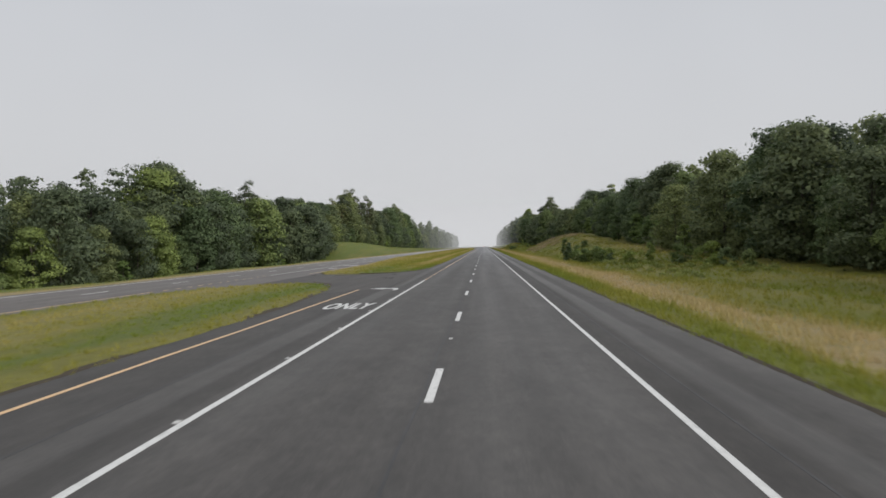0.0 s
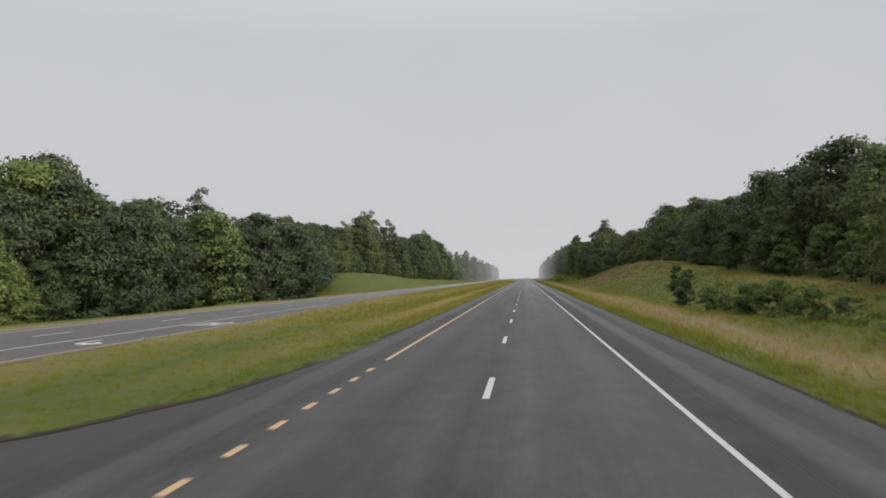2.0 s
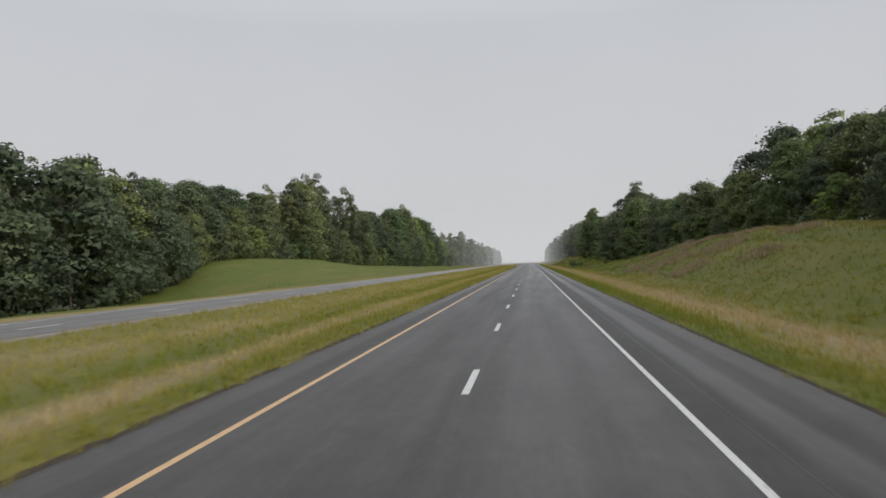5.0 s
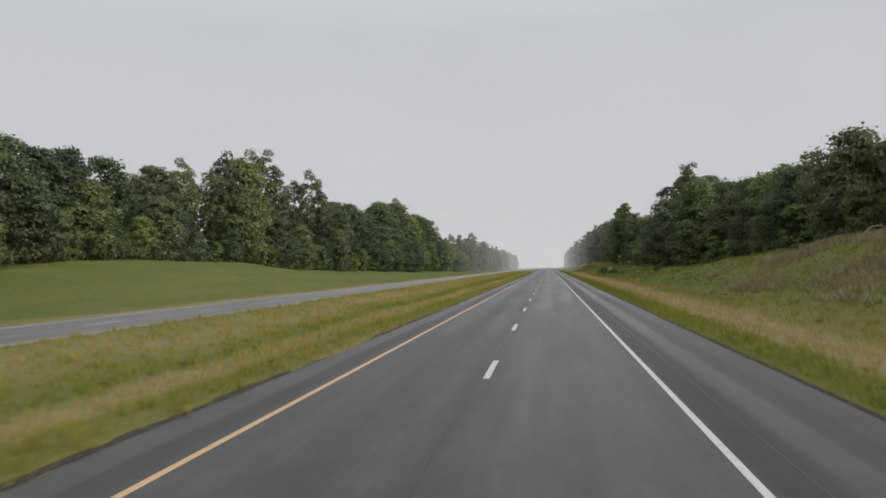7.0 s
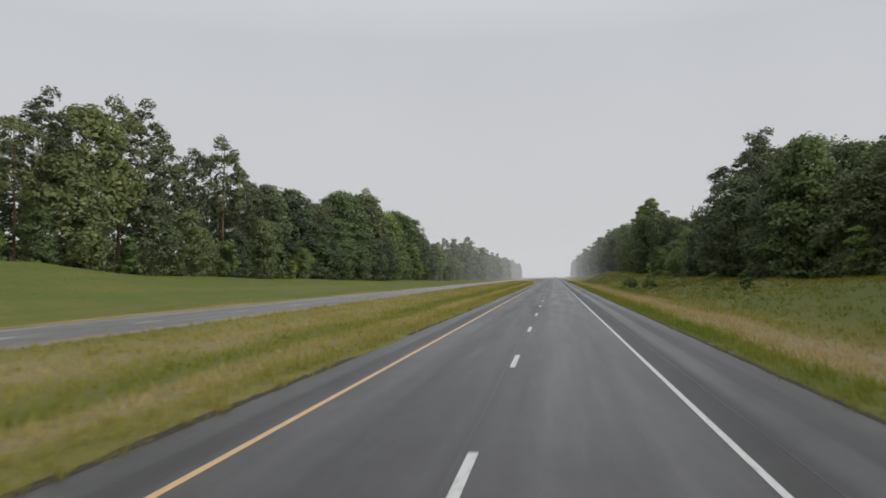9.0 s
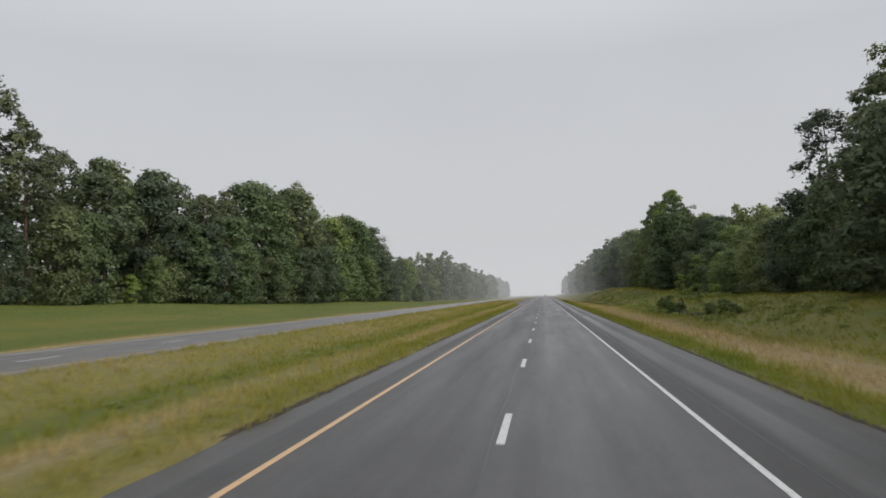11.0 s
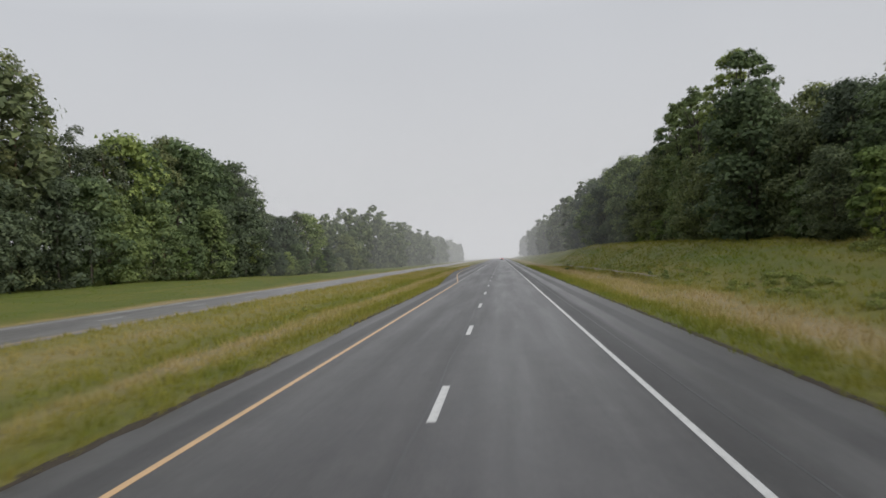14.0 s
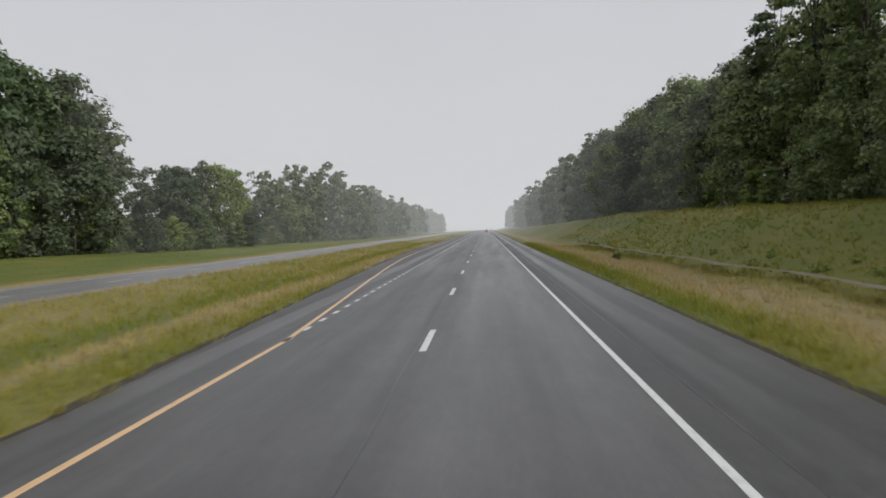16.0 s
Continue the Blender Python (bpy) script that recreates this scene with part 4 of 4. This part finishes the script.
def fallen_branch(x, y, turn, length, radius, arch):
    V, F = [], []
    pts, radii = [], []
    for u in np.linspace(0, 1, 8):
        px, py = x + math.cos(turn) * length * (u - 0.5), y + math.sin(turn) * length * (u - 0.5)
        pts.append((px + 0.04 * rng.normal(), py + 0.04 * rng.normal(), float(land(px, py)) + radius * 0.6 + arch * math.sin(math.pi * u)))
        radii.append(radius * (1 - 0.6 * u))
    limb(V, F, pts, radii)
    for i in (3, 5, 6):
        q = Vector(pts[i])
        e = q + Vector((rng.normal() * 0.3, rng.normal() * 0.3, 0.25 + 0.3 * rng.random())) * length * 0.35
        limb(V, F, [tuple(q), tuple((q + e) / 2 + Vector((0, 0, 0.05))), tuple(e)], [radius * 0.4, radius * 0.28, radius * 0.12], 5)
    tagged(new("fallen_branch", mesh_of("fallen_branch", V, F, DEAD_WOOD, True)), "pale weathered branch lying on the brown bank", "branch", "fallen branches on the bank")


for fx, fy, ft, fl, fr, fa in ((20.2, 251.4, -0.6, 1.7, 0.09, 0.12), (22.6, 270.1, 0.3, 1.3, 0.12, 0.1), (26.6, 260.2, 0.35, 2.6, 0.08, 0.5), (21.1, 249.6, 1.0, 1.0, 0.06, 0.1)):
    fallen_branch(fx, fy, ft, fl, fr, fa)


# ---------------------------------------------------------------- soil along the pavement's edges, bare ground
def soil_edge(edge, inward, y0, y1, reach, label):
    """A ragged fringe of washed-down soil where the grass meets the pavement; inward is the pavement's side."""
    V, F = [], []
    ys = np.arange(y0, y1, 0.45)
    ex = edge(ys)
    wander = 0.06 + 0.05 * np.sin(ys * 0.23) + 0.04 * np.sin(ys * 0.91 + 1.0)
    rag = np.clip(wander + 0.07 * rng.normal(size=len(ys)), 0.0, 0.3)
    for x, y, w in zip(ex, ys, rag):
        V += [(x - inward * 0.3, y, float(land(x - inward * 0.3, y)) - 0.02), (x - inward * 0.21, y, 0.03), (x - inward * 0.17, y + 0.1 * rng.normal(), 0.02), (x + inward * (reach * w - 0.12), y, 0.002)]
    for i in range(len(ys) - 1):
        for k in range(3):
            a = 4 * i + k
            F.append((a, a + 1, a + 5, a + 4) if inward > 0 else (a + 1, a, a + 4, a + 5))
    return tagged(new("soil_edge", mesh_of("soil_edge", V, F, SOIL, True)), label, "soil", kind="stuff")


soil_edge(median_right, 1, -20, 48.5, 0.3, "dark wet soil washed on to the turn lane's edge")
soil_edge(median_right, 1, 66, 600, 0.3, "dark wet soil along the median's grass edge")
soil_edge(lambda y: 6.35 + 0 * y, -1, -20, 600, 0.25, "dark wet soil along the shoulder's grass edge")
soil_edge(median_left, -1, -20, 48.5, 0.3, "dark wet soil along the far edge of the median")
soil_edge(median_left, -1, 66, 200, 0.3, "dark wet soil along the far edge of the median")


def bare_patch(points, width, mat, label):
    """A washed-out strip of bare ground that follows the lie of the land."""
    V, F = [], []
    ys = np.arange(points[0][1], points[-1][1], 0.6)
    xs = np.interp(ys, [y for _, y in points], [x for x, _ in points]) + 0.25 * np.sin(ys * 0.4)
    for i, (x, y) in enumerate(zip(xs, ys)):
        taper = min(1.0, i / 8, (len(ys) - 1 - i) / 8)
        for u in (-0.5, -0.2, 0.2, 0.5):
            px = x + u * (width * taper * (0.75 + 0.45 * math.sin(y * 0.55) * math.sin(y * 0.21 + 1)) + 0.02) * (1 + 0.3 * rng.normal() * (abs(u) > 0.4))
            V.append((px, y, max(float(land(px, y)), -0.012) + (0.025 if abs(u) < 0.4 else -0.005)))
    for i in range(len(ys) - 1):
        for k in range(3):
            a = 4 * i + k
            F.append((a, a + 1, a + 5, a + 4))
    return tagged(new("bare_ground", mesh_of("bare_ground", V, F, mat, True)), label, "soil", kind="stuff")


bare_patch([(14.8, 464), (14.6, 490), (14.3, 513), (14.1, 534), (12.9, 562)], 0.6, BARE, "washed-out strip of bare grey soil in the grassy ditch")
DIRT = bark_material("damp_brown_dirt", (0.032, 0.024, 0.018), (0.098, 0.074, 0.054))
bare_patch([(-9.2, 46.6), (-10.2, 49), (-11.6, 51), (-12.4, 53)], 2.2, DIRT, "damp brown dirt spread over the crossover's edge")
bare_patch([(-12.6, 63.0), (-10.9, 64.6), (-9.2, 66.6)], 1.8, DIRT, "damp brown dirt spread beside the median's nose")
strip("tar_seam", [(x + 0.04, y) for x, y in LIP[2:13]], 0.12, SEAM, road, "dark broken edge of the lane's pavement", 0.003)


# ---------------------------------------------------------------- raised markers on the lanes
def marker_mesh():
    """A low four-sided reflector with sloping faces."""
    bm = bmesh.new()
    bmesh.ops.create_cube(bm, size=1.0)
    for v in bm.verts:
        k = 0.62 if v.co.z > 0 else 1.0
        v.co = Vector((v.co.x * 0.105 * (0.5 + 0.5 * k), v.co.y * 0.10 * k, 0.009 + v.co.z * 0.022))
    bmesh.ops.bevel(bm, geom=[e for e in bm.edges if all(v.co.z > 0.01 for v in e.verts)], offset=0.003, segments=1, affect="EDGES")
    me = bpy.data.meshes.new("raised_marker")
    bm.to_mesh(me)
    bm.free()
    me.materials.append(WHITE_PAINT)
    return me


marker = marker_mesh()
for k in range(-4, 6):
    dash("raised_marker", marker, LINE_L - 0.12, 21.6 + 5.8 * k, road)
dash("raised_marker", marker, 0.0, 18.87, road)


# ---------------------------------------------------------------- scraps of tyre on the crossing
TYRE_SCRAPS = ((-15.0, 64.9, 20, 0.5, 0.14), (-6.54, 55.9, 35, 0.38, 0.1), (-7.05, 56.5, 15, 0.34, 0.08), (-7.2, 63.1, -20, 0.3, 0.09))
RUBBER = bark_material("worn_black_rubber", (0.012, 0.012, 0.013), (0.035, 0.034, 0.034))


def tyre_scrap(x, y, turn, length, width):
    """A torn, curled strip of tread lying on the pavement."""
    V, F = [], []
    n = 9
    for i in range(n):
        u = i / (n - 1)
        half = width * 0.5 * (0.35 + 0.65 * math.sin(math.pi * (0.1 + 0.8 * u))) * (0.85 + 0.3 * rng.random())
        lift = 0.05 * (2 * u - 1) ** 2
        cx, cy = (u - 0.5) * length, 0.04 * math.sin(u * 4)
        V += [(cx, cy - half, lift), (cx, cy + half, lift + 0.01), (cx, cy + half, lift + 0.022), (cx, cy - half, lift + 0.014)]
    for i in range(n - 1):
        for k in range(4):
            a, c = 4 * i + k, 4 * i + (k + 1) % 4
            F.append((a, c, c + 4, a + 4))
    F += [(3, 2, 1, 0), tuple(4 * n - 4 + k for k in range(4))]
    ob = tagged(new("tyre_scrap", mesh_of("tyre_scrap", V, F, RUBBER)), "torn black strip of tyre tread lying on the crossover", "tyre scrap", "scraps of tyre on the crossover")
    ob.matrix_basis = pose(x, y, 0.0 if x > -5 else -0.012, 0, 0, turn)


for tx, ty, tt, tl, tw in TYRE_SCRAPS:
    tyre_scrap(tx, ty, tt, tl, tw)


# ---------------------------------------------------------------- car far ahead in the lane
def car_paint(name, col, rough, metal=0.0):
    m, n, l, b = material(name, rough, 0.5)
    grime = noise_of(n, l, position(n, l), 3.0, 4.0, 0.6)
    l.new(ramp_of(n, l, grime, [(0.3, tuple(0.8 * c for c in col)), (0.7, col)]), b.inputs["Base Color"])
    b.inputs["Metallic"].default_value = metal
    return m


def loft(name, sections, mat):
    """A closed hull over cross-sections (y, half width below, half width above, bottom, top)."""
    V, F = [], []
    for y, wb, wt, zb, zt in sections:
        V += [(-wb, y, zb), (wb, y, zb), (wb * 1.02, y, zb + (zt - zb) * 0.55), (wt, y, zt), (-wt, y, zt), (-wb * 1.02, y, zb + (zt - zb) * 0.55)]
    for i in range(len(sections) - 1):
        for k in range(6):
            a, c = 6 * i + k, 6 * i + (k + 1) % 6
            F.append((a, c, c + 6, a + 6))
    F += [tuple(reversed(range(6))), tuple(6 * len(sections) - 6 + k for k in range(6))]
    me = mesh_of(name, V, F, mat)
    bm = bmesh.new()
    bm.from_mesh(me)
    bmesh.ops.recalc_face_normals(bm, faces=bm.faces)
    bmesh.ops.bevel(bm, geom=list(bm.edges), offset=0.025, segments=2, affect="EDGES")
    bm.to_mesh(me)
    bm.free()
    return me


def turned(name, radius, width, mat):
    bm = bmesh.new()
    bmesh.ops.create_cone(bm, cap_ends=True, segments=20, radius1=radius, radius2=radius, depth=width, matrix=Matrix.Rotation(math.pi / 2, 4, "Y"))
    bmesh.ops.bevel(bm, geom=[e for e in bm.edges if len(e.link_faces) == 2 and any(len(f.verts) > 4 for f in e.link_faces)], offset=0.02, segments=2, affect="EDGES")
    me = bpy.data.meshes.new(name)
    bm.to_mesh(me)
    bm.free()
    me.materials.append(mat)
    return me


PAINT = car_paint("dark_grey_car_paint", (0.07, 0.072, 0.078), 0.3, 0.4)
GLASS = car_paint("dark_car_glass", (0.02, 0.022, 0.025), 0.08)
TRIM = car_paint("black_car_plastic", (0.02, 0.02, 0.02), 0.6)
ALLOY = car_paint("wheel_alloy", (0.45, 0.45, 0.46), 0.35, 0.9)
TAIL, _, _, _tb = material("lit_tail_light", 0.2)
_tb.inputs["Base Color"].default_value = (0.5, 0.02, 0.015, 1)
_tb.inputs["Emission Color"].default_value = (1.0, 0.06, 0.03, 1)
_tb.inputs["Emission Strength"].default_value = 3.0

car = tagged(new("car"), "dark grey car with lit red tail lights on the wet highway", "car")
part("body", loft("body", [(-2.25, 0.78, 0.74, 0.35, 0.88), (-2.1, 0.86, 0.80, 0.28, 1.0), (-1.4, 0.89, 0.82, 0.24, 1.02), (0.8, 0.89, 0.82, 0.24, 0.98), (1.7, 0.87, 0.78, 0.26, 0.84), (2.2, 0.76, 0.66, 0.34, 0.68)], PAINT), car)
part("cabin", loft("cabin", [(-1.85, 0.76, 0.70, 0.96, 1.0), (-1.1, 0.78, 0.60, 0.96, 1.42), (0.0, 0.78, 0.60, 0.96, 1.46), (1.0, 0.76, 0.70, 0.94, 0.98)], GLASS), car, "dark glazed cabin")
part("roof", loft("roof", [(-1.12, 0.58, 0.56, 1.425, 1.45), (0.02, 0.58, 0.56, 1.465, 1.49)], PAINT), car)
part("bumper", loft("bumper", [(-2.34, 0.76, 0.76, 0.36, 0.58), (-2.2, 0.84, 0.84, 0.34, 0.60)], TRIM), car, "black rear bumper")
for sx in (-1, 1):
    lamp = part("tail_light", loft("tail_light", [(-2.29, 0.12, 0.12, 0.72, 0.88), (-2.15, 0.13, 0.13, 0.71, 0.89)], TAIL), car, "glowing red tail light")
    lamp.location = (0.64 * sx, 0, 0)
    for sy in (-1.35, 1.38):
        wheel = part("wheel", turned("wheel", 0.325, 0.21, RUBBER), car, "black tyre")
        wheel.location = (0.78 * sx, sy, 0.325)
        part("rim", turned("rim", 0.21, 0.225, ALLOY), wheel, "grey alloy rim")
car.matrix_basis = pose(1.85, 840, 0.004)
